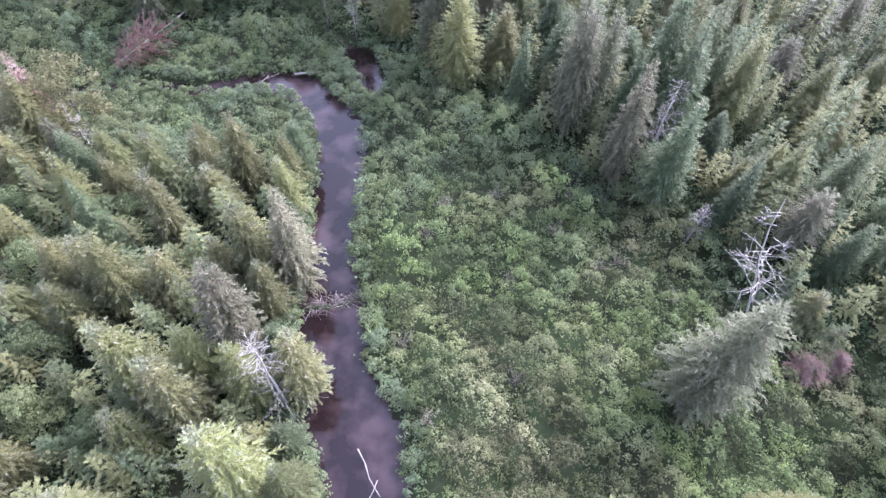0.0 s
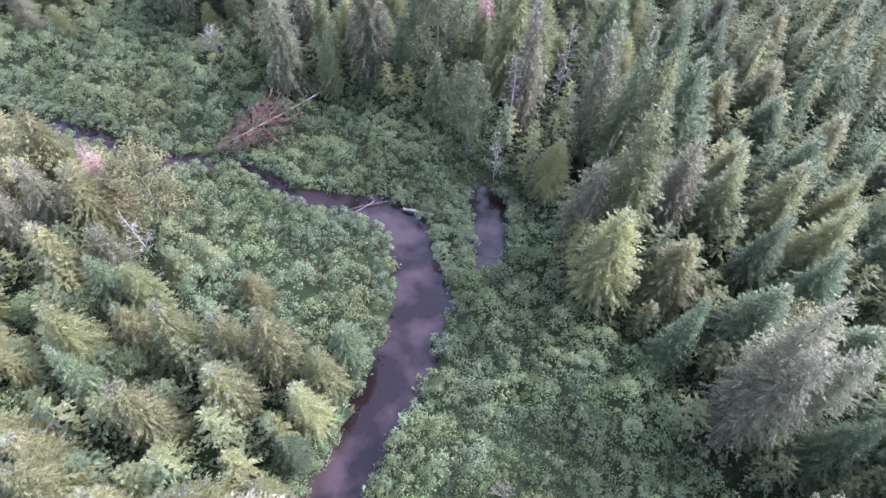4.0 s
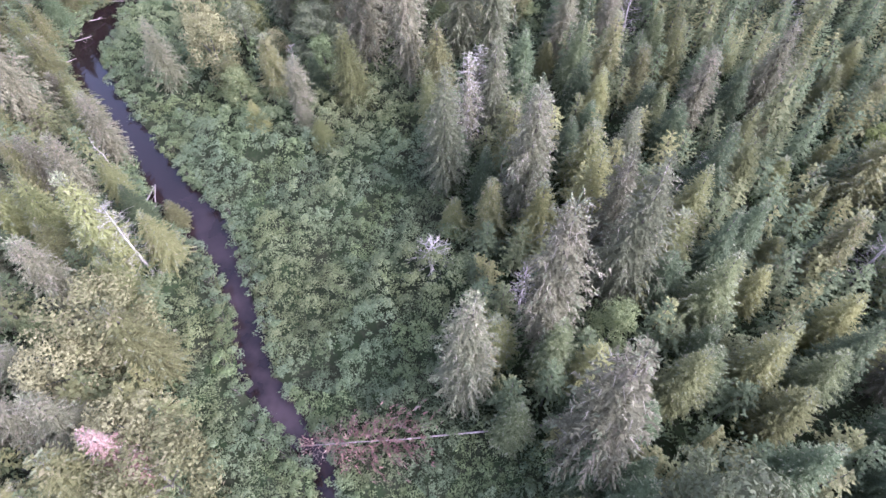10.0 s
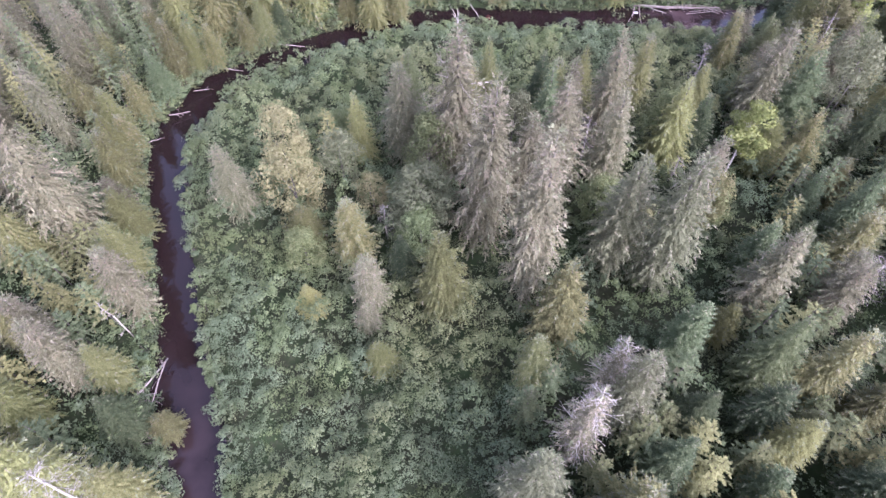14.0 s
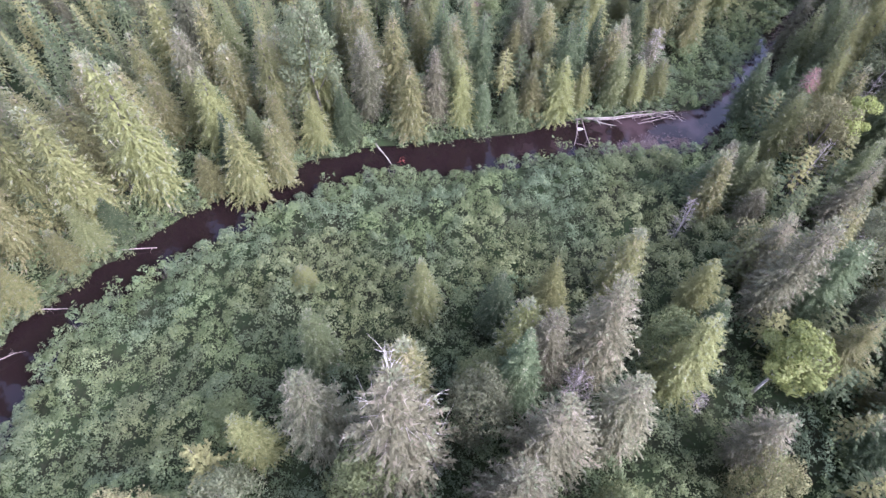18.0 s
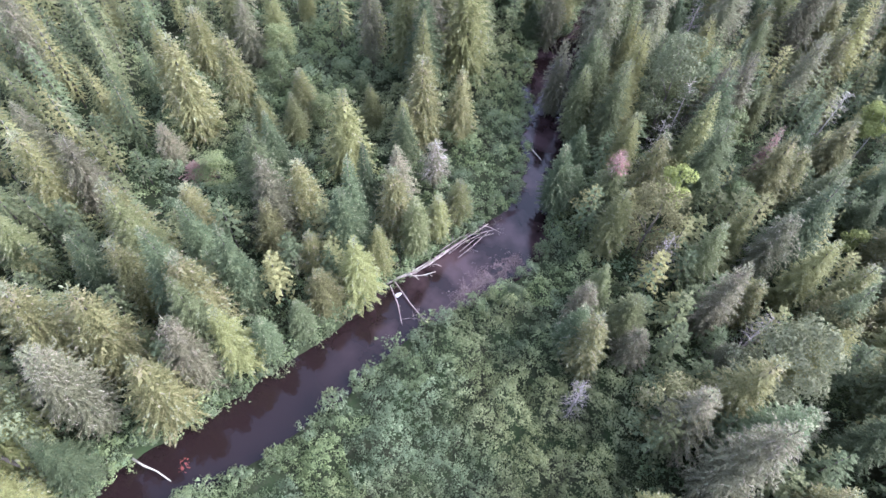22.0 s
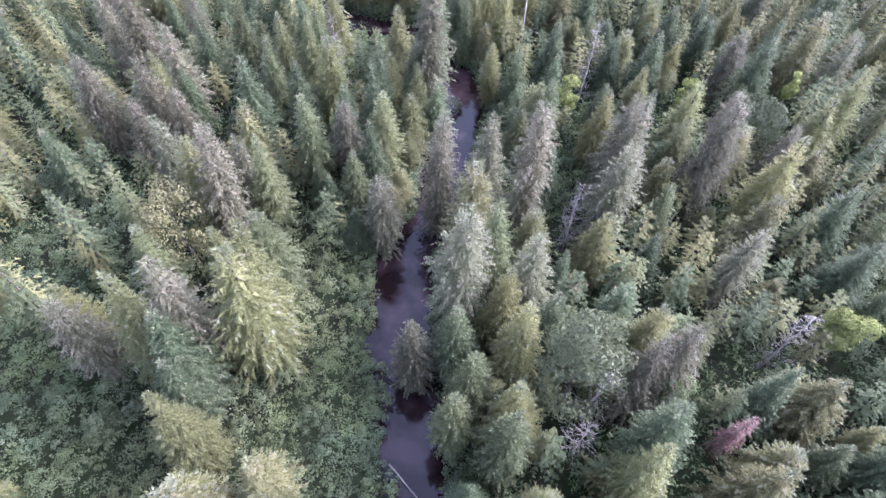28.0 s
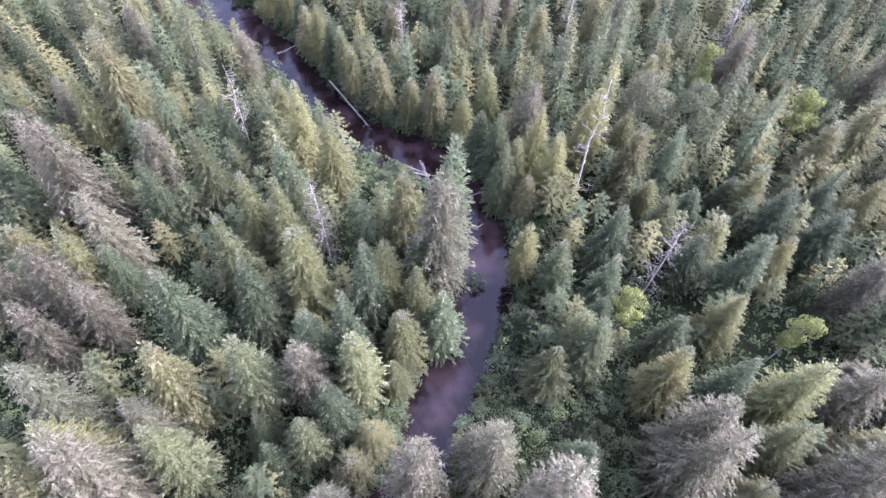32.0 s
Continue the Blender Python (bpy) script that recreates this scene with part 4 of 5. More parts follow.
tree("lichen", -47.0, 68.7, 20.2)
tree("cedar", -87.7, 51.5, 8.9, 1.1)
tree("lichen", -81.5, 53.9, 9.6)
tree("lichen", -90.4, 63.1, 20.0, 1.1, form=3)
tree("lichen", -94.1, 66.7, 13.5, 1.15, form=1)
tree("lichen", -84.2, 67.0, 21.0, 0.9, form=0)
tree("round", -96.8, 57.6, 10.9, 1.0, form=1)
tree("spruce", -102.4, 69.2, 13.0)
tree("cedar", -80.7, 69.6, 11.3, 1.00)
tree("spruce", -73.2, 83.4, 9.2)
tree("spruce", -71.0, 84.7, 9.0)
tree("snag", -78.0, 33.4, 6.8, form=1)
tree("cedar", -103.3, 19.7, 10.3)
tree("lichen", -87.9, 74.6, 14.9, 1.15)
tree("cedar", -115.4, 53.1, 4.3)
tree("lichen", -98.2, 60.2, 18.8, 1.2, form=3)
tree("snag", -98.5, 60.5, 20.0, 0.8, form=0)
tree("round", -95.2, 44.1, 13.0, 0.85, form=2)
tree("rust", -128.5, 105.7, 10.2, 0.90, form=1)
tree("cedar", -133.8, 50.5, 8.9)
tree("cedar", -122.6, 27.6, 15.2)
tree("cedar", -125.7, 33.4, 15.5)
tree("cedar", -126.0, 29.0, 16.1)
tree("spruce", -137.6, 69.1, 12.7)
tree("cedar", -148.6, 68.6, 13.1)
tree("lichen", -136.0, 67.6, 11.0)
tree("spruce", -140.7, 73.5, 11.9)
tree("spruce", -160.5, 98.1, 3.5)
tree("spruce", -148.1, 95.7, 8.3)
tree("cedar", -140.6, 63.3, 12.5)
tree("spruce", -154.5, 60.3, 10.9)
tree("spruce", -151.5, 56.8, 9.8)
tree("cedar", -143.3, 60.2, 12.6)
tree("cedar", -134.9, 64.5, 10.3)
tree("brush", -116.5, 88.6, 6.5, 0.80)
tree("spruce", -122.1, 97.2, 7.2)
tree("lichen", -110.3, 92.7, 10.8)
tree("spruce", -168.4, 79.3, 12.3)
tree("spruce", -141.8, 69.3, 13.7)
tree("brush", -120.6, 103.2, 8.1, 1.00)
tree("cedar", -135.8, 70.3, 9.4)
tree("spruce", -139.1, 114.7, 11.5)
tree("spruce", -108.0, 108.4, 11.3)
tree("spruce", -154.9, 102.8, 11.5)
tree("spruce", -164.4, 102.5, 11.6)
tree("spruce", -153.5, 83.2, 9.1)
tree("spruce", -135.5, 114.2, 12.1)
tree("snag", -138.5, 135.4, 8.7, form=1)
tree("lichen", -129.6, 121.8, 12.6)
tree("lichen", -128.3, 123.5, 13.5)
tree("spruce", -125.5, 102.5, 9.9)
tree("spruce", -114.0, 128.3, 6.8)
tree("lichen", -164.9, 116.1, 15.7)
tree("cedar", -156.6, 111.5, 15.3)
tree("cedar", -154.9, 109.7, 16.2, 1.15, form=1)
tree("fir", -161.9, 132.4, 13.9)
tree("lichen", -162.5, 142.4, 16.6)
tree("spruce", -143.2, 124.2, 14.6)
tree("lichen", -143.9, 119.8, 17.5)
tree("lichen", -139.4, 141.4, 14.7)
tree("lichen", -132.1, 146.8, 14.0)
tree("spruce", -149.9, 147.4, 8.5)
tree("lichen", -139.6, 123.8, 13.5)
tree("spruce", -137.8, 118.9, 13.2)
tree("spruce", -138.0, 126.0, 10.5)
tree("spruce", -133.3, 126.4, 10.1)
tree("spruce", -130.6, 125.3, 11.6)
tree("spruce", -136.6, 121.2, 12.2)
tree("spruce", -140.2, 120.9, 12.8)
tree("spruce", -128.3, 160.6, 5.3)
tree("spruce", -177.2, 144.0, 11.3)
tree("spruce", -181.8, 144.1, 12.8)
tree("spruce", -182.6, 134.6, 12.3)
tree("spruce", -176.3, 134.7, 12.2)
tree("spruce", -173.1, 135.7, 12.9)
tree("brush", -171.6, 138.1, 12.3, 0.70)
tree("spruce", -173.8, 138.1, 12.3)
tree("lichen", -179.7, 120.7, 12.9)
tree("lichen", -176.8, 121.1, 10.6)
tree("fir", -164.3, 136.3, 13.2)
tree("spruce", -164.6, 138.7, 10.0)
tree("spruce", -163.3, 140.8, 10.1)
tree("spruce", -163.3, 143.9, 18.1, 0.80)
tree("spruce", -165.3, 154.5, 9.1)
tree("spruce", -158.3, 148.9, 8.5)
tree("spruce", -148.7, 144.6, 10.2)
tree("spruce", -150.3, 145.1, 9.2)
tree("brush", -148.9, 154.5, 12.1, 0.80)
tree("snag", -159.3, 158.8, 17.2, form=1, wide=0.95)
tree("lichen", -166.1, 119.7, 11.5)
tree("spruce", -167.2, 116.1, 13.4)
tree("spruce", -177.0, 139.0, 12.3)
tree("spruce", -151.3, 151.0, 8.8)
tree("spruce", -151.3, 159.5, 9.2)
tree("spruce", -147.3, 157.2, 9.3)
tree("spruce", -143.5, 159.8, 10.3)
tree("spruce", -183.3, 130.1, 11.6)
tree("spruce", -161.2, 138.5, 10.2)
tree("round", -93.0, 74.1, 7.5, 1.00)
tree("round", -90.9, 76.8, 7.0, 1.00)
tree("round", -90.9, 57.5, 9.5, 1.5, form=0)
tree("round", -93.3, 52.3, 6.0, 1.00)
tree("round", -96.9, 48.5, 7.8, 1.05, form=0)
tree("round", -111.6, 92.9, 8.0, 1.20)
tree("round", -107.8, 108.3, 9.0, 1.00)
tree("round", -133.5, 120.6, 8.0, 1.00)
tree("round", -127.3, 122.8, 8.0, 1.00)
tree("lichen", -7.3, 57.5, 13.0, 1.20)
tree("lichen", -1.5, 63.9, 13.0, 1.10)
tree("pale", -74.1, 72.5, 12.0, 1.20)
tree("rust", -157.7, 76.4, 3.0, 1.70, form=0)
tree("rust", 28.0, 21.2, 3.0, 1.50, form=0)
tree("rust", 30.2, 21.7, 3.5, 1.20, form=0)
tree("brush", -111.1, 103.0, 8.0, 1.00)
tree("brush", -19.6, 68.2, 12.0, 0.80)
tree("brush", -139.0, 142.8, 9.0, 1.00)
tree("brush", -60.3, 91.8, 5.0, 1.00)
tree("birch", -158.8, 182.5, 10.0, 1.00)
tree("birch", -128.4, 166.4, 8.0, 0.70)
tree("brush", -64.4, 37.3, 10.2, 1.1, 1)
tree("spruce", -38.2, 88.6, 12.0)
tree("birch", -51.3, 111.0, 9.3)
tree("birch", -56.5, 107.3, 8.1)
tree("spruce", -60.5, 94.8, 10.6)
tree("lichen", -62.2, 73.4, 16.1)
tree("spruce", -39.7, 77.8, 10.4)
tree("spruce", -58.1, 104.5, 6.1)
tree("cedar", -89.0, 46.5, 6.1, 1.2)
tree("fir", -85.9, 56.2, 6.8)
tree("lichen", -95.6, 83.8, 10.6)
tree("lichen", -72.8, 73.6, 13.1)
tree("cedar", -89.1, 29.3, 7.2)
tree("lichen", -76.0, 28.7, 9.8)
tree("lichen", -82.3, 91.4, 10.8)
tree("spruce", -68.5, 89.1, 8.4)
tree("spruce", -107.1, 54.6, 10.6)
tree("birch", -100.3, 88.4, 10.8, 1.3, form=0)
tree("brush", -101.7, 73.6, 7.0, 1.2, form=0)
tree("brush", -99.9, 82.9, 4.0, 0.9, form=0)
tree("round", -93.0, 83.7, 9.0, 0.75, form=2)
tree("lichen", -116.7, 95.0, 6.8)
tree("lichen", -111.6, 100.1, 6.1)
tree("round", -103.9, 81.2, 9.0, 0.95, form=1)
tree("cedar", -147.7, 58.3, 11.1)
tree("lichen", -137.9, 60.2, 12.5)
tree("round", -136.7, 55.0, 16.6, form=0)
tree("spruce", -127.1, 92.5, 2.3)
tree("cedar", -148.1, 98.3, 12.2)
tree("spruce", -161.7, 91.0, 6.1)
tree("spruce", -147.1, 68.6, 12.9)
tree("rust", -122.3, 122.8, 8.8, 0.65, form=0)
tree("birch", -118.3, 135.9, 8.6)
tree("spruce", -127.0, 115.9, 13.0)
tree("lichen", -157.4, 106.1, 15.9)
tree("spruce", -156.1, 104.3, 13.8)
tree("spruce", -134.8, 111.9, 13.1)

for x, y, top in ((-35.5, 20.7, 7.5), (-31.9, 14.2, 6.5), (-29.8, 9.5, 6.5), (-24.8, 8.6, 6.0), (-26.5, 15.5, 5.0), (-169.5, 92.3, 7.0), (-165.6, 90.1, 6.5), (-156.3, 90.8, 5.5),
                  (-155.5, 77.5, 5.0), (-148.0, 82.4, 5.0), (-120.9, 116.0, 6.0), (-103.1, 47.8, 5.5), (-97.0, 44.5, 5.0), (-103.7, 66.8, 6.5), (-94.5, 85.4, 5.0),
                  (-88.5, 57.5, 7.0), (-86.0, 47.2, 6.0), (-38.1, 30.0, 6.0), (-31.3, 28.2, 5.5), (-42.3, 27.5, 5.5), (-58.0, 30.5, 6.0)):
    tree("round", x, y, top, 1.1, form=1)
tree("round", -46.6, 38.6, 9.2, 1.2, form=2)
tree("round", -53.2, 33.6, 9.6, 1.3, form=2)
tree("rust", -44.9, 38.6, 11.8, 0.75, form=0)
tree("snag", -40.1, 36.6, 8.6, 0.8, form=2)

# fill: the rest of the woodland between the trees set above; past the nearest it is one joined stand
fill_rng = np.random.default_rng(5)
AXIS = smooth_line([(4, 32, 0), (-20, 62, 0), (-50, 70, 0), (-85, 68, 0), (-108, 68, 0), (-118, 85, 0), (-128, 103, 0), (-140, 122, 0), (-150, 140, 0)])


def across(x, y):
    """True on the creek's other bank, as seen from the middle of the valley."""
    c = CREEK[np.hypot(CREEK[:, 0] - x, CREEK[:, 1] - y).argmin()]
    a = AXIS[np.hypot(AXIS[:, 0] - x, AXIS[:, 1] - y).argmin()]
    return (x - c[0]) * (a[0] - c[0]) + (y - c[1]) * (a[1] - c[1]) < 0


def fill_kind(x, y, u):
    if y < 37 and -128 < x < -45:
        kinds = (("cedar", 0.34), ("spruce", 0.54), ("lichen", 0.98), ("brush", 1.1))
    elif x < -90 and y < 80 or x < -14 and y < 40:
        kinds = (("cedar", 0.66), ("spruce", 0.84), ("lichen", 0.96), ("fir", 0.98), ("brush", 1.1))
    else:
        kinds = (("spruce", 0.56), ("lichen", 0.66), ("fir", 0.72), ("cedar", 0.95), ("round", 0.975), ("brush", 1.1))
    return next(k for k, lim in kinds if u < lim)


# trees that crowd the far bank
for i in range(4, len(CREEK) - 3, 3):
    d = CREEK[i + 1] - CREEK[i - 1]
    nrm = np.array([-d[1], d[0]]) / np.hypot(d[0], d[1])
    for side in (-1, 1):
        x, y = CREEK[i, :2] + nrm * side * (CREEK[i, 2] / 2 + fill_rng.uniform(1.3, 2.2))
        here = np.array([x]), np.array([y])
        if across(x, y) and inside(VALLEY, *here)[0] and not in_meadow(*here)[0] and from_bank(x, y)[0] > 0.9 and min(math.hypot(x - a, y - b) for a, b in STOOD) > 2.3:
            tree("cedar" if fill_rng.random() < 0.5 else "spruce", float(x), float(y), float(fill_rng.uniform(5.5, 9.0)))

fx, fy = scatter(fill_rng, 3.5, -246, 64, -16, 236)
ok = inside(VALLEY, fx, fy) & ~in_meadow(fx, fy) & (from_bank(fx, fy) > 2.2)
fx, fy = fx[ok], fy[ok]
off_axis = np.array([np.hypot(AXIS[:, 0] - x, AXIS[:, 1] - y).min() for x, y in zip(fx, fy)])
placed = list(STOOD)
STAND_FORMS, SMALL_FORMS = [], []
for i in range(5):
    r_ = np.random.default_rng(70 + i)
    STAND_FORMS.append(conifer_crown(r_, 12.0, (1.85, 2.1, 1.65, 2.0, 1.6)[i], 1.5, (0.9, 1.0, 0.8, 0.95, 0.75)[i], (0.62, 0.75, 0.55, 0.68, 0.5)[i], 0.68, 0.29, 7, pale=0.0, uneven=0.22)[0])
    SMALL_FORMS.append(conifer_crown(r_, 12.0, (2.1, 2.4, 1.9, 2.25, 1.8)[i], 4.0, (0.95, 1.0, 0.9, 0.95, 0.85)[i], 0.7, 1.0, 0.55, 6, 0.25, 0.15, 1.0, 0.5, 0.0)[0])
stand, stand_trunks = [], []
counts = {}


def stand_tree(forms, x, y, top):
    z = float(ground_height(x, y)[0])
    k, a = (top - z) / 12.0, fill_rng.uniform(0, 6.28)
    w = 0.45 + 0.55 * k
    q = forms[fill_rng.integers(5)] * [w, w, k]
    stand.append(np.stack([q[..., 0] * math.cos(a) - q[..., 1] * math.sin(a) + x, q[..., 0] * math.sin(a) + q[..., 1] * math.cos(a) + y, q[..., 2] + z], -1))
    stand_trunks.append(([(x, y, z - 0.2), (x, y, z + 6 * k), (x, y, z + 11.8 * k)], 0.15 * k, 0.02))


# open stands, where alder fills the gaps between the trees
OPEN_STANDS = [[(-182, 78), (-150, 70), (-138, 88), (-137, 98), (-150, 104), (-160, 122), (-182, 110)], [(-112, 52), (-84, 42), (-74, 56), (-78, 84), (-100, 92), (-112, 84)]]


def in_open_stand(x, y):
    return any(inside(poly, np.array([x]), np.array([y]))[0] for poly in OPEN_STANDS)


for j in np.argsort(off_axis):
    x, y = float(fx[j]), float(fy[j])
    p = np.array(placed)
    if np.hypot(p[:, 0] - x, p[:, 1] - y).min() < (4.3 if in_open_stand(x, y) else 3.9 if x > -25 and y > 42 else 3.1):
        continue
    placed.append((x, y))
    kind = fill_kind(x, y, fill_rng.random())
    top = float(np.clip(fill_rng.normal(10.3, 1.9), 6, 14.5))
    bank = from_bank(x, y)[0]
    if bank < 7 and not across(x, y):
        top *= 0.6 + 0.05 * bank
    counts[kind] = counts.get(kind, 0) + 1
    if kind == "spruce" and counts[kind] > 90 or kind == "lichen" and counts[kind] > 150 or kind == "cedar" and counts[kind] > 150:
        stand_tree(STAND_FORMS, x, y, top)
    else:
        tree(kind, x, y, top, (1.25 if x > -25 and y > 42 else 1.0) + 0.25 * (fill_rng.random() - 0.3))
# the younger trees that close the gaps
fx, fy = scatter(fill_rng, 2.9, -246, 64, -16, 236)
ok = inside(VALLEY, fx, fy) & ~in_meadow(fx, fy) & (from_bank(fx, fy) > 3.0)
p = np.array(placed)
for x, y in zip(fx[ok], fy[ok]):
    near = np.hypot(p[:, 0] - x, p[:, 1] - y).min()
    if near > 1.6 and fill_rng.random() < 0.85 and not in_open_stand(x, y):
        stand_tree(SMALL_FORMS, float(x), float(y), float(fill_rng.uniform(3.8, 6.8) + 0.8 * min(near, 2.5)))
tagged(new("spruce_stand", leaf_mesh("spruce_stand", np.concatenate(stand), STAND)), "green and grey spruces of the deeper woodland", "woods", kind="stuff")
tagged(new("spruce_trunks", tube_mesh("spruce_trunks", stand_trunks, BARK, 4)), "slim grey spruce trunks of the deeper woodland", "woods", kind="stuff")


# alder: shrubs along the water are things of their own, the thicket behind is one mass
def shrub_quads(rng, x, y, z, high, radius, lumps, per, leaf):
    """Domed shrubs of leafy rosettes; x, y, z, high and radius are arrays."""
    n = len(x)
    az, rr = rng.uniform(0, 6.28, (n, lumps)), np.sqrt(rng.random((n, lumps)))
    cx, cy = x[:, None] + np.cos(az) * rr * radius[:, None], y[:, None] + np.sin(az) * rr * radius[:, None]
    cz = z[:, None] + high[:, None] * (1 - 0.55 * rr ** 2) * rng.uniform(0.7, 1.0, (n, lumps))
    c = np.stack([cx, cy, cz], -1).reshape(-1, 1, 3)
    v = rng.normal(0, 1, (n * lumps, per, 3)) + [0, 0, 0.6]
    v /= np.linalg.norm(v, axis=2, keepdims=True)
    p = (c + v * rng.uniform(0.32, 0.44, (n * lumps, per, 1))).reshape(-1, 3)
    return scales(p, v.reshape(-1, 3), np.full(len(p), leaf), rng)


def alder_shrub(i):
    rng = np.random.default_rng(400 + i)
    root = tagged(new("alder_shrub"), "leafy green alder shrub leaning over the creek bank", "shrub", "alder shrubs along the creek")
    one = np.ones(1)
    child("foliage", leaf_mesh("foliage", shrub_quads(rng, 0 * one, 0 * one, 0 * one, 2.2 * one, 1.25 * one, 22, 25, 0.2), ALDER), root)
    stems = []
    for _ in range(7):
        a, r = rng.uniform(0, 6.28), rng.uniform(0.4, 0.95)
        stems.append(([(0.1 * math.cos(a), 0.1 * math.sin(a), -0.2), (r * 0.5 * math.cos(a), r * 0.5 * math.sin(a), 0.9), (r * math.cos(a), r * math.sin(a), 1.9)], 0.03, 0.01))
    tagged(child("stem_clump", tube_mesh("stem_clump", stems, STEM, 4), root), kind="stuff")
    return root


def bare_shrub():
    rng = np.random.default_rng(440)
    root = tagged(new("bare_shrub"), "leafless grey-brown shrub in the willow thicket", "shrub", "bare shrubs of the meadow")
    for _ in range(16):
        a, r, h = rng.uniform(0, 6.28), rng.uniform(0.3, 1.1), rng.uniform(0.9, 1.7)
        d = np.array([math.cos(a) * r, math.sin(a) * r, h])
        stem = [([(0, 0, -0.2), d * [0.4, 0.4, 0.55], d], 0.022, 0.008)]
        for _ in range(5):
            p = d * rng.uniform(0.5, 0.95)
            stem.append(([p, p + rng.normal(0, 0.16, 3) + [0, 0, 0.1], p + rng.normal(0, 0.26, 3) + [0, 0, 0.2]], 0.012, 0.006))
        child("stem", tube_mesh("stem", stem, LICHEN_TWIGS, 3), root)
    return root


shrub_rng = np.random.default_rng(21)
SHRUBS = [alder_shrub(i) for i in range(4)]
used = set()
step = 0
for line in (CREEK, POOL):
    for i in range(2, len(line) - 2, 3):
        d = line[i + 1] - line[i - 1]
        nrm = np.array([-d[1], d[0]]) / np.hypot(d[0], d[1])
        for side in (-1, 1):
            off = line[i, 2] / 2 + shrub_rng.uniform(0.75, 1.35)
            x, y = line[i, 0] + nrm[0] * side * off, line[i, 1] + nrm[1] * side * off
            if not inside(VALLEY, np.array([x]), np.array([y]))[0] or from_bank(x, y)[0] < 0.5:
                continue
            s = shrub_rng.uniform(0.7, 1.05)
            m = pose(x, y, float(ground_height(x, y)[0]), 0, 0, shrub_rng.uniform(0, 360)) @ Matrix.Diagonal((s, s, s * shrub_rng.uniform(0.45, 0.75), 1))
            k = step % 4
            step += 1
            if k in used:
                ob = copy_thing(SHRUBS[k], Matrix.Identity(4))
            else:
                ob = SHRUBS[k]
                used.add(k)
            ob.matrix_basis = m

thicket_rng = np.random.default_rng(31)


def canopy(rng, x, y, cell, tall, spread, per, leaf, skirt, low=5, thin=0.08):
    """Leafy rosettes on the domed tops of shrubs that stand about cell apart."""
    gx_, gy_ = np.floor(x / cell), np.floor(y / cell)
    best = np.full(len(x), -9.0)
    for i in (-1, 0, 1):
        for j in (-1, 0, 1):
            a, b = gx_ + i, gy_ + j
            h1, h2, h3 = (np.modf(np.abs(np.sin(a * k + b * l)) * 43758.5)[0] for k, l in ((12.9898, 78.233), (39.346, 11.135), (73.156, 52.235)))
            d2 = ((a + 0.15 + 0.7 * h1) * cell - x) ** 2 + ((b + 0.15 + 0.7 * h2) * cell - y) ** 2
            best = np.maximum(best, (0.65 + 0.7 * h3) * tall - d2 * skirt / cell ** 2)
    crest = best > thin * tall + rng.normal(-0.1, 0.25, len(x))
    x, y, best = x[crest], y[crest], best[crest]
    z = np.maximum(ground_height(x, y), 0.25) + np.maximum(best, 0.3) + rng.normal(0, 0.13, len(x))
    v = rng.normal(0, 1, (len(x), per, 3)) + [0, 0, 0.9]
    v /= np.linalg.norm(v, axis=2, keepdims=True)
    c = np.stack([x, y, z - spread], 1)[:, None]
    big = rng.uniform(0.6, 1.4, (len(x), 1, 1))
    p = (c + v * spread * big * rng.uniform(0.6, 1.05, (len(x), per, 1)) * [1.1, 1.1, 1.0]).reshape(-1, 3)
    under = np.repeat(np.stack([x, y, z - 0.5], 1), low, 0)
    under = under + rng.normal(0, 0.3, under.shape) * [1, 1, 0.6]
    return np.concatenate([scales(under, rng.normal(0, 0.6, under.shape) + [0, 0, 1.0], np.full(len(under), 1.9 * leaf), rng),
                           scales(p, v.reshape(-1, 3) + [0, 0, 0.25], leaf * rng.uniform(0.7, 1.3, len(p)), rng)])


ax, ay = scatter(thicket_rng, 0.54, -235, 40, -10, 200)
ok = inside(VALLEY, ax, ay)
ax, ay = ax[ok], ay[ok]
bank = from_bank(ax, ay)
in_open = np.logical_or.reduce([inside(poly, ax, ay) for poly in OPEN_STANDS])
ok = (bank > np.maximum(0.0, 0.2 + 0.7 * ragged(ax, ay))) & (in_meadow(ax, ay) | in_open & (thicket_rng.random(len(ax)) < 0.75) | (bank < 4.5) | in_meadow(ax + 2.2, ay) | in_meadow(ax - 2.2, ay) | in_meadow(ax, ay + 2.2) | in_meadow(ax, ay - 2.2))
ax, ay, bank = ax[ok], ay[ok], bank[ok]
lift = np.array([noise.noise((x * 0.12, y * 0.12, 0.0)) + 0.5 * noise.noise((x * 0.35, y * 0.35, 4.0)) for x, y in zip(ax, ay)])
tall = np.clip(2.6 + 1.5 * lift, 1.2, 4.6) * np.clip(0.12 + 0.2 * bank, 0.2, 1)
# the drier willow ground of the first meadow, with bare shrubs that leave it thin
WILLOWS = [(-11, 31), (-2, 37.5), (8, 39.5), (16, 37), (24, 28), (34, 20), (32, 9), (-2, 0), (-8, 18)]
BARE = [(-4.5, 31), (7.7, 32.8), (3.5, 26.3), (11.6, 28.9), (13.4, 30.1), (18.2, 26.8), (-1.9, 13.6), (-5.0, 19.4), (-3.2, 35.1), (1.7, 36.8), (9.3, 37.6), (12.0, 20.5), (4.5, 17.5)]
clear = np.min([np.hypot(ax - a, ay - b) for a, b in BARE], 0) > thicket_rng.uniform(0.2, 0.9, len(ax))
ax, ay, tall = ax[clear], ay[clear], tall[clear]
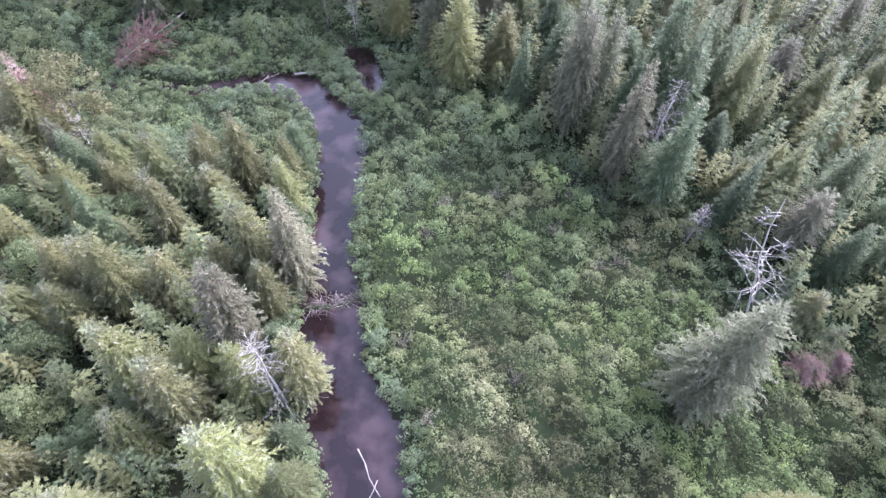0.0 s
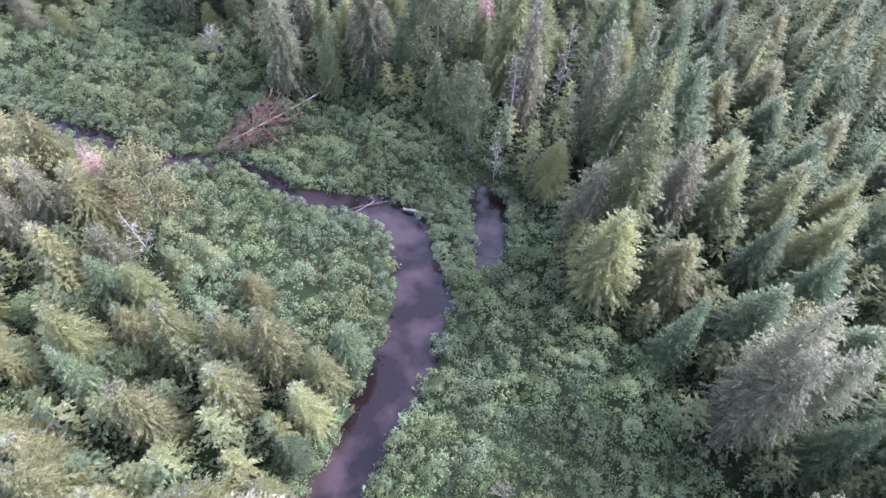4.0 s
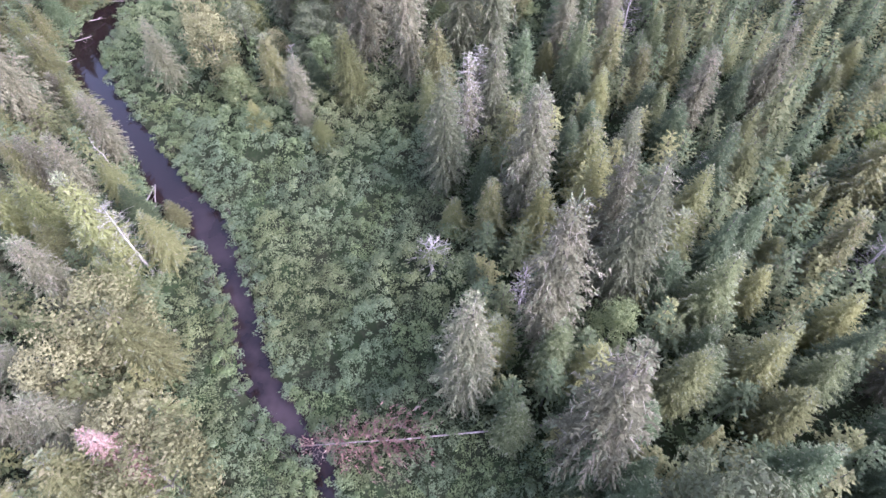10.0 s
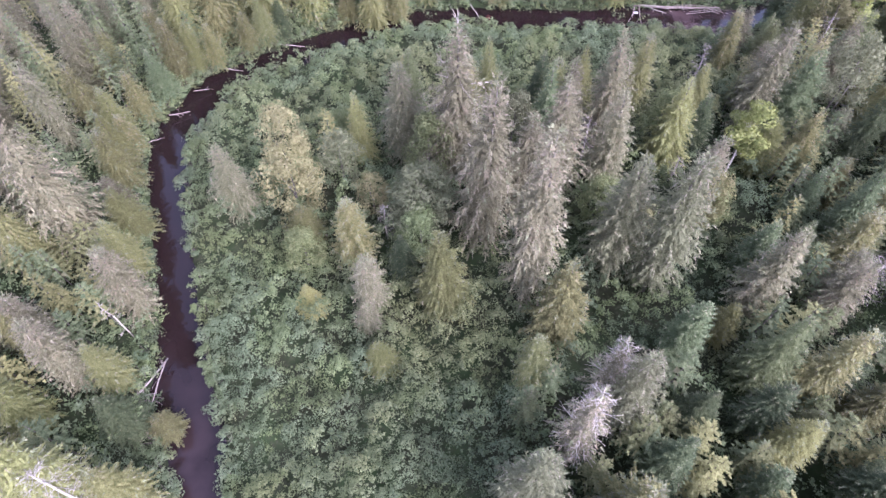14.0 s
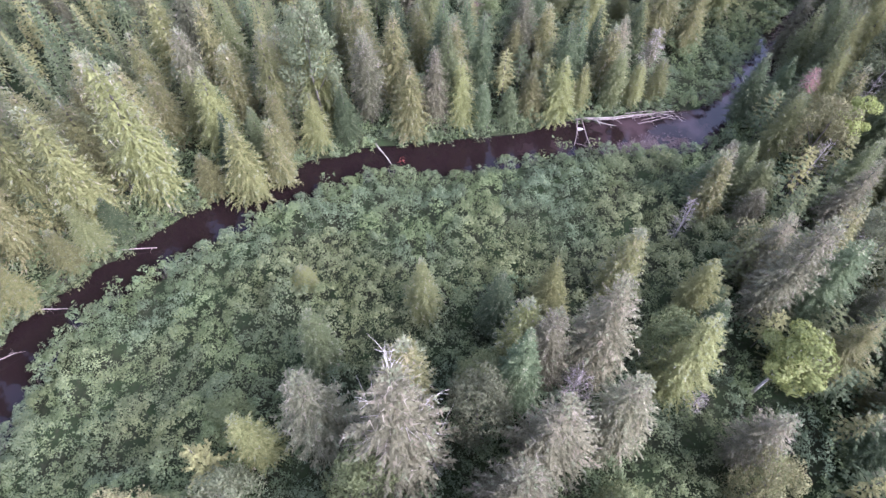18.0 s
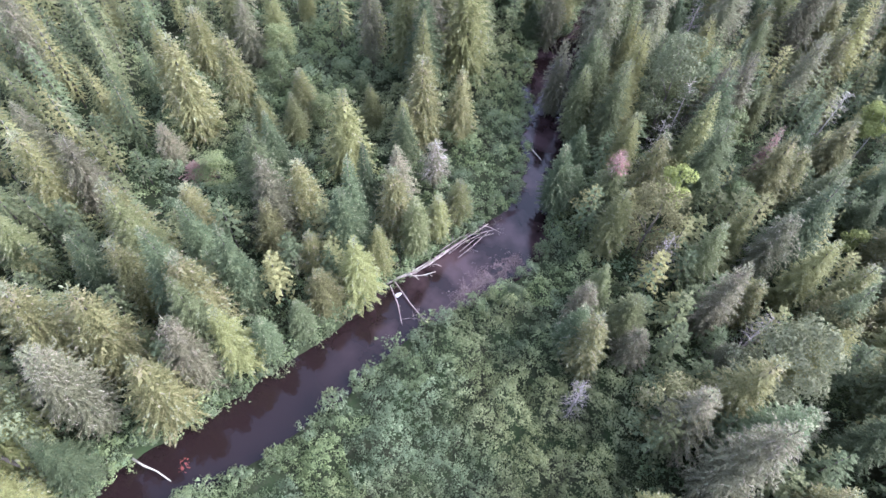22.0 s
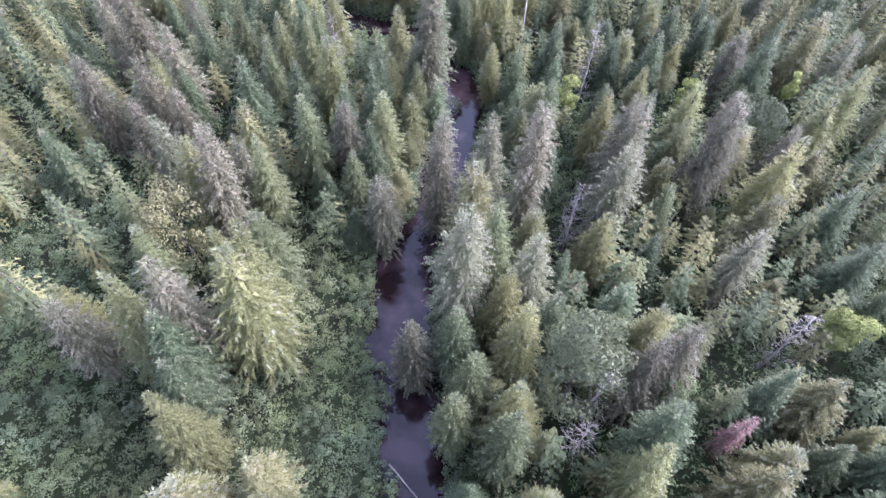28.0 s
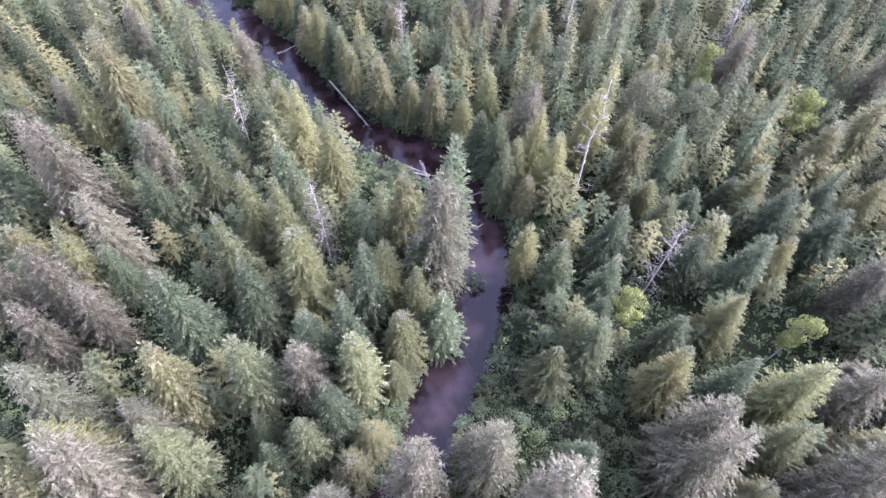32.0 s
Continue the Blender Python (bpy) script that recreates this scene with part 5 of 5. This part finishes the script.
willow = inside(WILLOWS, ax + 2.0 * np.sin(ay * 0.7), ay + 1.5 * np.sin(ax * 0.6))
wq = canopy(thicket_rng, ax[willow], ay[willow], 2.3, 1.0 * tall[willow], 0.42, 44, 0.135, 7.0, 6, -0.9)
tagged(new("willow_thicket", leaf_mesh("willow_thicket", wq, WILLOW)), "yellow-green willow thicket over wet ground", "thicket", kind="stuff")
tq = canopy(thicket_rng, ax[~willow], ay[~willow], 2.1, tall[~willow], 0.42, 50, 0.125, 6.0, 6, -0.8)
tagged(new("alder_thicket", leaf_mesh("alder_thicket", tq, ALDER)), "dense green alder thicket covering the wet meadow", "thicket", kind="stuff")

bare = bare_shrub()
for n, (x, y) in enumerate(BARE):
    ob = copy_thing(bare, Matrix.Identity(4)) if n else bare
    ob.matrix_basis = pose(x, y, float(ground_height(x, y)[0]), 0, 0, 137 * n) @ Matrix.Diagonal((1.0 + 0.1 * (n % 3), 1.0, 0.8 + 0.1 * (n % 4), 1))

ux, uy = scatter(thicket_rng, 1.0, -246, 64, -16, 236)
ok = ~in_meadow(ux, uy) & inside(VALLEY, ux, uy)
ux, uy = ux[ok], uy[ok]
ok = (from_bank(ux, uy) > 0.3) & ~np.logical_or.reduce([inside(poly, ux, uy) for poly in OPEN_STANDS])
ok &= np.array([np.hypot(AXIS[:, 0] - x, AXIS[:, 1] - y).min() < 50 for x, y in zip(ux, uy)])
ux, uy = ux[ok], uy[ok]
uq = canopy(thicket_rng, ux, uy, 2.4, np.full(len(ux), 2.1), 0.66, 22, 0.2, 2.4, 4)
tagged(new("forest_understory", leaf_mesh("forest_understory", uq, HERB)), "low leafy shrubs and saplings under the spruces", "undergrowth", kind="stuff")

# woods beyond the valley floor
wx, wy = scatter(thicket_rng, 11.5, -292, 104, -72, 290)
ok = ~inside(VALLEY, wx, wy) & (from_bank(wx, wy) > 3)
wq = []
for x, y, z in zip(wx[ok], wy[ok], ground_height(wx[ok], wy[ok])):
    k, a = thicket_rng.uniform(0.65, 1.0), thicket_rng.uniform(0, 6.28)
    q = SMALL_FORMS[thicket_rng.integers(5)] * [2.0, 2.0, k]
    wq.append(np.stack([q[..., 0] * math.cos(a) - q[..., 1] * math.sin(a) + x, q[..., 0] * math.sin(a) + q[..., 1] * math.cos(a) + y, q[..., 2] - 3.0 * k + z], -1))
tagged(new("far_woods", leaf_mesh("far_woods", np.concatenate(wq), STAND)), "spruce woods stretching away beyond the valley", "woods", kind="stuff")


# fallen timber
def fallen_log(name, a, b, r, limbs=0, label="pale weathered log lying across the creek", reach=1.0, mat=None, seed=0, cat="log", group="", line=None):
    """A log from a to b, thick end first, with stubs of branches; line gives it bends."""
    rng = np.random.default_rng(900 + seed)
    mat = mat or DRIFTWOOD
    a, b = np.array(a, float), np.array(b, float)
    root = tagged(new(name), label, cat, group)
    pts = [np.array(p, float) for p in line] if line else [a + (b - a) * t + np.array([*rng.normal(0, 0.05, 2), rng.normal(0, 0.02)]) * (0 < t < 1) for t in (0, 0.3, 0.6, 1)]
    child("stem", tube_mesh("stem", [(pts, r, r * 0.5)], mat, 8), root)
    d = (b - a) / np.linalg.norm(b - a)
    for _ in range(limbs):
        u = rng.uniform(0.2, 0.97) * (len(pts) - 1)
        p = pts[int(u)] + (pts[int(u) + 1] - pts[int(u)]) * (u % 1)
        e = d * 0.5 + rng.normal(0, 0.7, 3) + [0, 0, 0.15]
        ln = reach * rng.uniform(0.4, 1.1)
        child("branch", tube_mesh("branch", [([p, p + e * ln * 0.5, p + (e + rng.normal(0, 0.2, 3)) * ln], r * 0.3, r * 0.1), ([p + e * ln * 0.5, p + (e * 0.6 + rng.normal(0, 0.4, 3)) * ln], r * 0.2, r * 0.08)], mat, 4), root)
    return root


fallen_log("fallen_log", (-24.2, 54.1, 0.35), (-20.4, 55.4, 0.3), 0.15, 2, "white weathered log lying in the bend of the creek", 0.6, DEADWOOD, 1)
fallen_log("fallen_log", (-7.0, 10.8, 0.3), (-4.7, 7.7, 0.15), 0.05, 0, "slim white forked pole lying in the creek", 0.5, DEADWOOD, 2)
fallen_log("fallen_log", (-5.1, 8.8, 0.2), (-5.7, 6.6, 0.12), 0.04, 0, "slim white forked pole lying in the creek", 0.5, DEADWOOD, 3)
fallen_log("fallen_log", (-13.0, 42.6, 0.3), (-12.2, 43.6, 0.5), 0.08, 1, "short grey log end sticking out of the alder bank", 0.4, DEADWOOD, 4)
fallen_log("fallen_log", (-17.6, 51.6, 0.3), (-15.9, 48.7, 0.25), 0.09, 1, "thin grey log lying along the creek bank", 0.5, DRIFTWOOD, 5)
fallen_log("fallen_log", (-14.6, 58.6, 0.5), (-13.5, 60.6, 1.3), 0.1, 1, "broken grey log at the edge of the backwater pool", 0.4, DEADWOOD, 6)
# the long log jam on the wide straight
J = "bleached log in the long log jam by the bank"
JAM = [((-135.4, 84.2, 0.3), (-135.2, 85.5, 0.45), (-134.8, 86.7, 0.5), (-134.7, 88.8, 0.45), (-134.9, 91.5, 0.5), (-135.0, 94.1, 0.55), (-135.0, 96.4, 0.6)),
       ((-134.9, 86.2, 0.5), (-134.2, 87.3, 0.35), (-133.8, 88.7, 0.2)), ((-134.6, 86.8, 0.6), (-134.9, 90.2, 0.65), (-134.9, 93.1, 0.6)), ((-133.8, 91.5, 0.2), (-133.9, 93.3, 0.35), (-134.3, 95.8, 0.5)),
       ((-135.5, 95.6, 0.65), (-134.4, 96.4, 0.5), (-133.5, 96.9, 0.2)), ((-135.2, 84.9, 0.5), (-132.4, 84.7, 0.3), (-129.8, 84.7, 0.15)), ((-135.0, 84.3, 0.45), (-133.1, 83.8, 0.25), (-131.2, 82.9, 0.1)),
       ((-135.2, 90.2, 0.7), (-135.3, 92.9, 0.7), (-135.0, 95.3, 0.65)), ((-134.2, 92.0, 0.3), (-134.4, 94.2, 0.5), (-133.9, 96.2, 0.3)), ((-134.9, 86.4, 0.55), (-134.5, 86.7, 0.5), (-134.0, 86.9, 0.3)),
       ((-135.3, 85.0, 0.5), (-134.9, 87.2, 0.62), (-134.9, 89.6, 0.55)), ((-134.6, 91.0, 0.4), (-134.7, 93.0, 0.6), (-134.4, 95.4, 0.6)), ((-135.3, 93.2, 0.7), (-134.6, 94.9, 0.62), (-134.0, 97.2, 0.3))]
for n, line in enumerate(JAM):
    r = (0.11, 0.06, 0.07, 0.05, 0.04, 0.06, 0.05, 0.045, 0.04, 0.05, 0.085, 0.04, 0.04)[n]
    fallen_log("drift_log", line[0], line[-1], r, (9, 2, 6, 5, 3, 5, 4, 8, 5, 0, 4, 7, 6)[n], J, 0.7, DEADWOOD if n in (1, 9, 10) else DRIFTWOOD, 20 + n, "log", "logs of the long jam", line)
fallen_log("fallen_log", (-133.9, 60.4, 0.6), (-130.9, 61.9, 0.1), 0.09, 1, "grey log slanting from the bank into dark water", 0.4, DEADWOOD, 40)
fallen_log("fallen_log", (-122.4, 33.6, 0.5), (-122.3, 38.4, 0.3), 0.072, 3, "long pale log lying along the creek's edge", 0.7, DRIFTWOOD, 41)
fallen_log("fallen_log", (-116.4, 29.2, 0.6), (-116.3, 31.7, 0.4), 0.058, 2, "pale log reaching from the cedar bank over water", 0.6, DRIFTWOOD, 42)
fallen_log("fallen_log", (-106.8, 25.6, 0.7), (-108.0, 27.6, 0.4), 0.065, 6, "dead branchy tree top fallen into the creek", 1.1, DRIFTWOOD, 43)
fallen_log("fallen_log", (-111.5, 27.0, 0.7), (-112.4, 28.6, 0.4), 0.052, 5, "dead branchy tree top fallen into the creek", 0.9, DRIFTWOOD, 44)
fallen_log("fallen_log", (-102.2, 24.8, 0.5), (-103.3, 26.0, 0.3), 0.058, 3, "dead branchy tree top fallen into the creek", 0.8, DRIFTWOOD, 45)
fallen_log("fallen_log", (-70.6, 35.8, 1.6), (-76.3, 37.0, 0.4), 0.1, 9, "dead purple-grey spruce leaning out over the creek", 0.9, TWIG, 46)
fallen_log("fallen_log", (-69.8, 37.6, 0.8), (-70.9, 40.1, 0.2), 0.08, 4, "dead purple-grey branch reaching into the creek", 0.7, DRIFTWOOD, 47)
fallen_log("fallen_log", (-191.6, 155.0, 1.8), (-183.9, 153.9, 0.3), 0.11, 5, "long bleached log leaning into the upper bend", 0.9, DEADWOOD, 48)
fallen_log("fallen_log", (-202.2, 155.0, 0.4), (-202.0, 158.4, 0.3), 0.1, 4, "dead branches across the upper creek", 0.9, DEADWOOD, 49)
fallen_log("fallen_log", (-168.4, 153.2, 0.4), (-166.9, 156.4, 0.7), 0.1, 2, "reddish log end on the bank under a tall spruce", 0.6, DRIFTWOOD, 50)
fallen_log("fallen_log", (-141.8, 108.3, 0.2), (-138.6, 107.6, 0.25), 0.08, 2, "thin pale log stranded in the narrow creek", 0.6, DEADWOOD, 51)
jam_rng = np.random.default_rng(77)
for n in range(12):
    c = np.array([-173.3 + jam_rng.normal(0, 1.1), 151.9 + jam_rng.normal(0, 0.8), 0.45 + 0.09 * n % 0.5])
    a = radians(15 + jam_rng.normal(0, 24))
    h = np.array([math.cos(a), math.sin(a), jam_rng.normal(0, 0.08)]) * jam_rng.uniform(1.0, 2.2)
    fallen_log("drift_log", c - h, c + h, jam_rng.uniform(0.06, 0.13), 1, "pale reddish log heaped in the upper log jam", 0.6, DRIFTWOOD if n % 2 else DEADWOOD, 60 + n, "log", "logs of the upper jam")
fallen_log("fallen_log", (-75.8, 37.2, 0.9), (-70.3, 37.1, 0.2), 0.06, 9, "dead branchy tree top fallen into the creek", 1.0, DRIFTWOOD, 54)
fallen_log("fallen_log", (-29.0, 51.2, 0.2), (-26.1, 54.4, 0.2), 0.07, 7, "brown sticks lodged across the bend of the creek", 0.8, STEM, 55)
fallen_log("fallen_log", (-28.3, 51.3, 0.1), (-27.3, 53.5, 0.3), 0.05, 5, "brown sticks lodged across the bend of the creek", 0.7, DRIFTWOOD, 56)
fallen_log("brushwood", (-135.3, 90.5, 0.35), (-134.8, 98.2, 0.3), 0.025, 70, "reddish-brown brushwood heaped behind the long log jam", 0.8, STEM, 57, "branches")
fallen_log("brushwood", (-131.7, 83.2, 0.0), (-130.0, 85.4, 0.1), 0.022, 30, "reddish-brown brushwood sunk at the water's edge", 0.8, DRIFTWOOD, 59, "branches")
bm = bmesh.new()
bmesh.ops.create_icosphere(bm, subdivisions=3, radius=1.0)
for v in bm.verts:
    v.co *= 1 + 0.5 * noise.noise(v.co * 1.7)
    v.co.x, v.co.y, v.co.z = v.co.x * 0.2, v.co.y * 0.28, max(v.co.z, -0.3) * 0.16
foam_mesh = bpy.data.meshes.new("foam_clump")
bm.to_mesh(foam_mesh)
bm.free()
foam_mesh.materials.append(bark_material("dry_foam", (0.62, 0.6, 0.56), (0.74, 0.72, 0.68)))
foam = tagged(new("foam_clump", foam_mesh), "clump of whitish foam caught between the jam's poles", "foam")
foam.matrix_basis = pose(-133.9, 84.45, 0.04)
# the mat of drowned weed along the wide straight
mat_rng = np.random.default_rng(58)
u, off = mat_rng.random(6000), mat_rng.normal(0, 0.62, 6000)
mid = smooth_line([(-129.6, 87.9, 0), (-130.5, 91.0, 0), (-130.3, 93.6, 0), (-130.1, 96.4, 0)], 20)
at = mid[(u * (len(mid) - 1)).astype(int)]
wx, wy = at[:, 0] + off, at[:, 1] + mat_rng.normal(0, 0.3, 6000)
thin = np.array([noise.noise((x * 1.1, y * 1.1, 2.0)) for x, y in zip(wx, wy)]) > -0.12
wp = np.stack([wx, wy, 0.02 + 0.05 * mat_rng.random(6000)], 1)[thin]
WEED = leaf_material("drowned_weed", (0.08, 0.057, 0.055), (0.135, 0.1, 0.098), (0.17, 0.135, 0.125), 0.3, 1.2, 0.1)
tagged(new("water_weed", leaf_mesh("water_weed", scales(wp, np.tile([0, 0, 1.0], (len(wp), 1)), 0.11 * mat_rng.uniform(0.6, 1.6, len(wp)), mat_rng), WEED)), "mauve-brown mat of drowned weed floating along the bank", "water weed", kind="stuff")
fallen_log("brushwood", (-130.1, 88.6, 0.0), (-130.1, 95.0, 0.1), 0.022, 34, "reddish-brown brushwood sunk at the water's edge", 0.8, STEM, 52, "branches")
fallen_log("brushwood", (-130.2, 87.0, 0.0), (-131.0, 91.5, 0.1), 0.022, 34, "reddish-brown brushwood sunk at the water's edge", 0.7, STEM, 53, "branches")
# beaver dam across the first reach
dam = tagged(new("beaver_dam"), "low brown beaver dam of sticks and mud across the creek", "dam")
dam_rng = np.random.default_rng(88)
for n in range(190):
    u = dam_rng.random()
    c = np.array([-14.2 + 4.9 * u, 22.1 + 1.6 * u, 0.02 + 0.16 * dam_rng.random()]) + [dam_rng.normal(0, 0.25), dam_rng.normal(0.25, 0.45), 0]
    a = dam_rng.uniform(0, 6.28)
    h = np.array([math.cos(a), math.sin(a), dam_rng.normal(0, 0.1)]) * dam_rng.uniform(0.3, 0.8)
    child("stick", tube_mesh("stick", [([c - h, c + [0, 0, 0.05], c + h], 0.026, 0.014)], STEM if n % 5 else DRIFTWOOD, 4), dam)
mud = [((-14.3 + 5.0 * t, 22.0 + 1.65 * t + 0.15 * math.sin(9 * t), -0.08)) for t in np.linspace(0, 1, 9)]
child("mud_bank", tube_mesh("mud_bank", [(mud, 0.3, 0.25)], GROUND, 8), dam, "wet brown mud core")
# the spruce with rust-red needles that fell across the meadow
a, b = Vector((-40.7, 66.8, 1.6)), Vector((-43.6, 49.2, 3.2))
down = prototype("rust", 2)
k = (b - a).length / 12.0
down.matrix_basis = Matrix.Translation(a) @ (b - a).to_track_quat("Z", "Y").to_matrix().to_4x4() @ Matrix.Diagonal((1.3, 1.3, k, 1))
tagged(down, "fallen spruce with rust-pink needles lying across the alders", "fallen tree", "fallen trees")
down.name = "fallen_spruce"
# the islet in the narrow upper creek
islet = copy_thing(SHRUBS[1], Matrix.Identity(4))
islet.matrix_basis = pose(-161.02, 146.12, -0.1) @ Matrix.Diagonal((0.75, 0.75, 0.7, 1))
tagged(islet, "dark alder bush on a small islet in the creek", "shrub", "alder shrubs along the creek")
# the small red-leaved bush by the log end
RED = leaf_material("red_leaves", (0.19, 0.055, 0.045), (0.31, 0.1, 0.075), (0.27, 0.16, 0.09), 0.25, 0.9, 0.25)
red_rng = np.random.default_rng(95)
red = tagged(new("red_shrub"), "small red-leaved shrub at the water's edge", "shrub")
child("foliage", leaf_mesh("foliage", shrub_quads(red_rng, np.zeros(1), np.zeros(1), np.zeros(1), np.full(1, 1.3), np.full(1, 0.5), 9, 14, 0.15), RED), red)
child("stem", tube_mesh("stem", [([(0, 0, -0.4), (0.05, 0.02, 0.5), (0.12, 0.0, 1.5)], 0.025, 0.01)], STEM, 5), red)
red.matrix_basis = pose(-131.35, 63.2, float(ground_height(-131.35, 63.2)[0]))
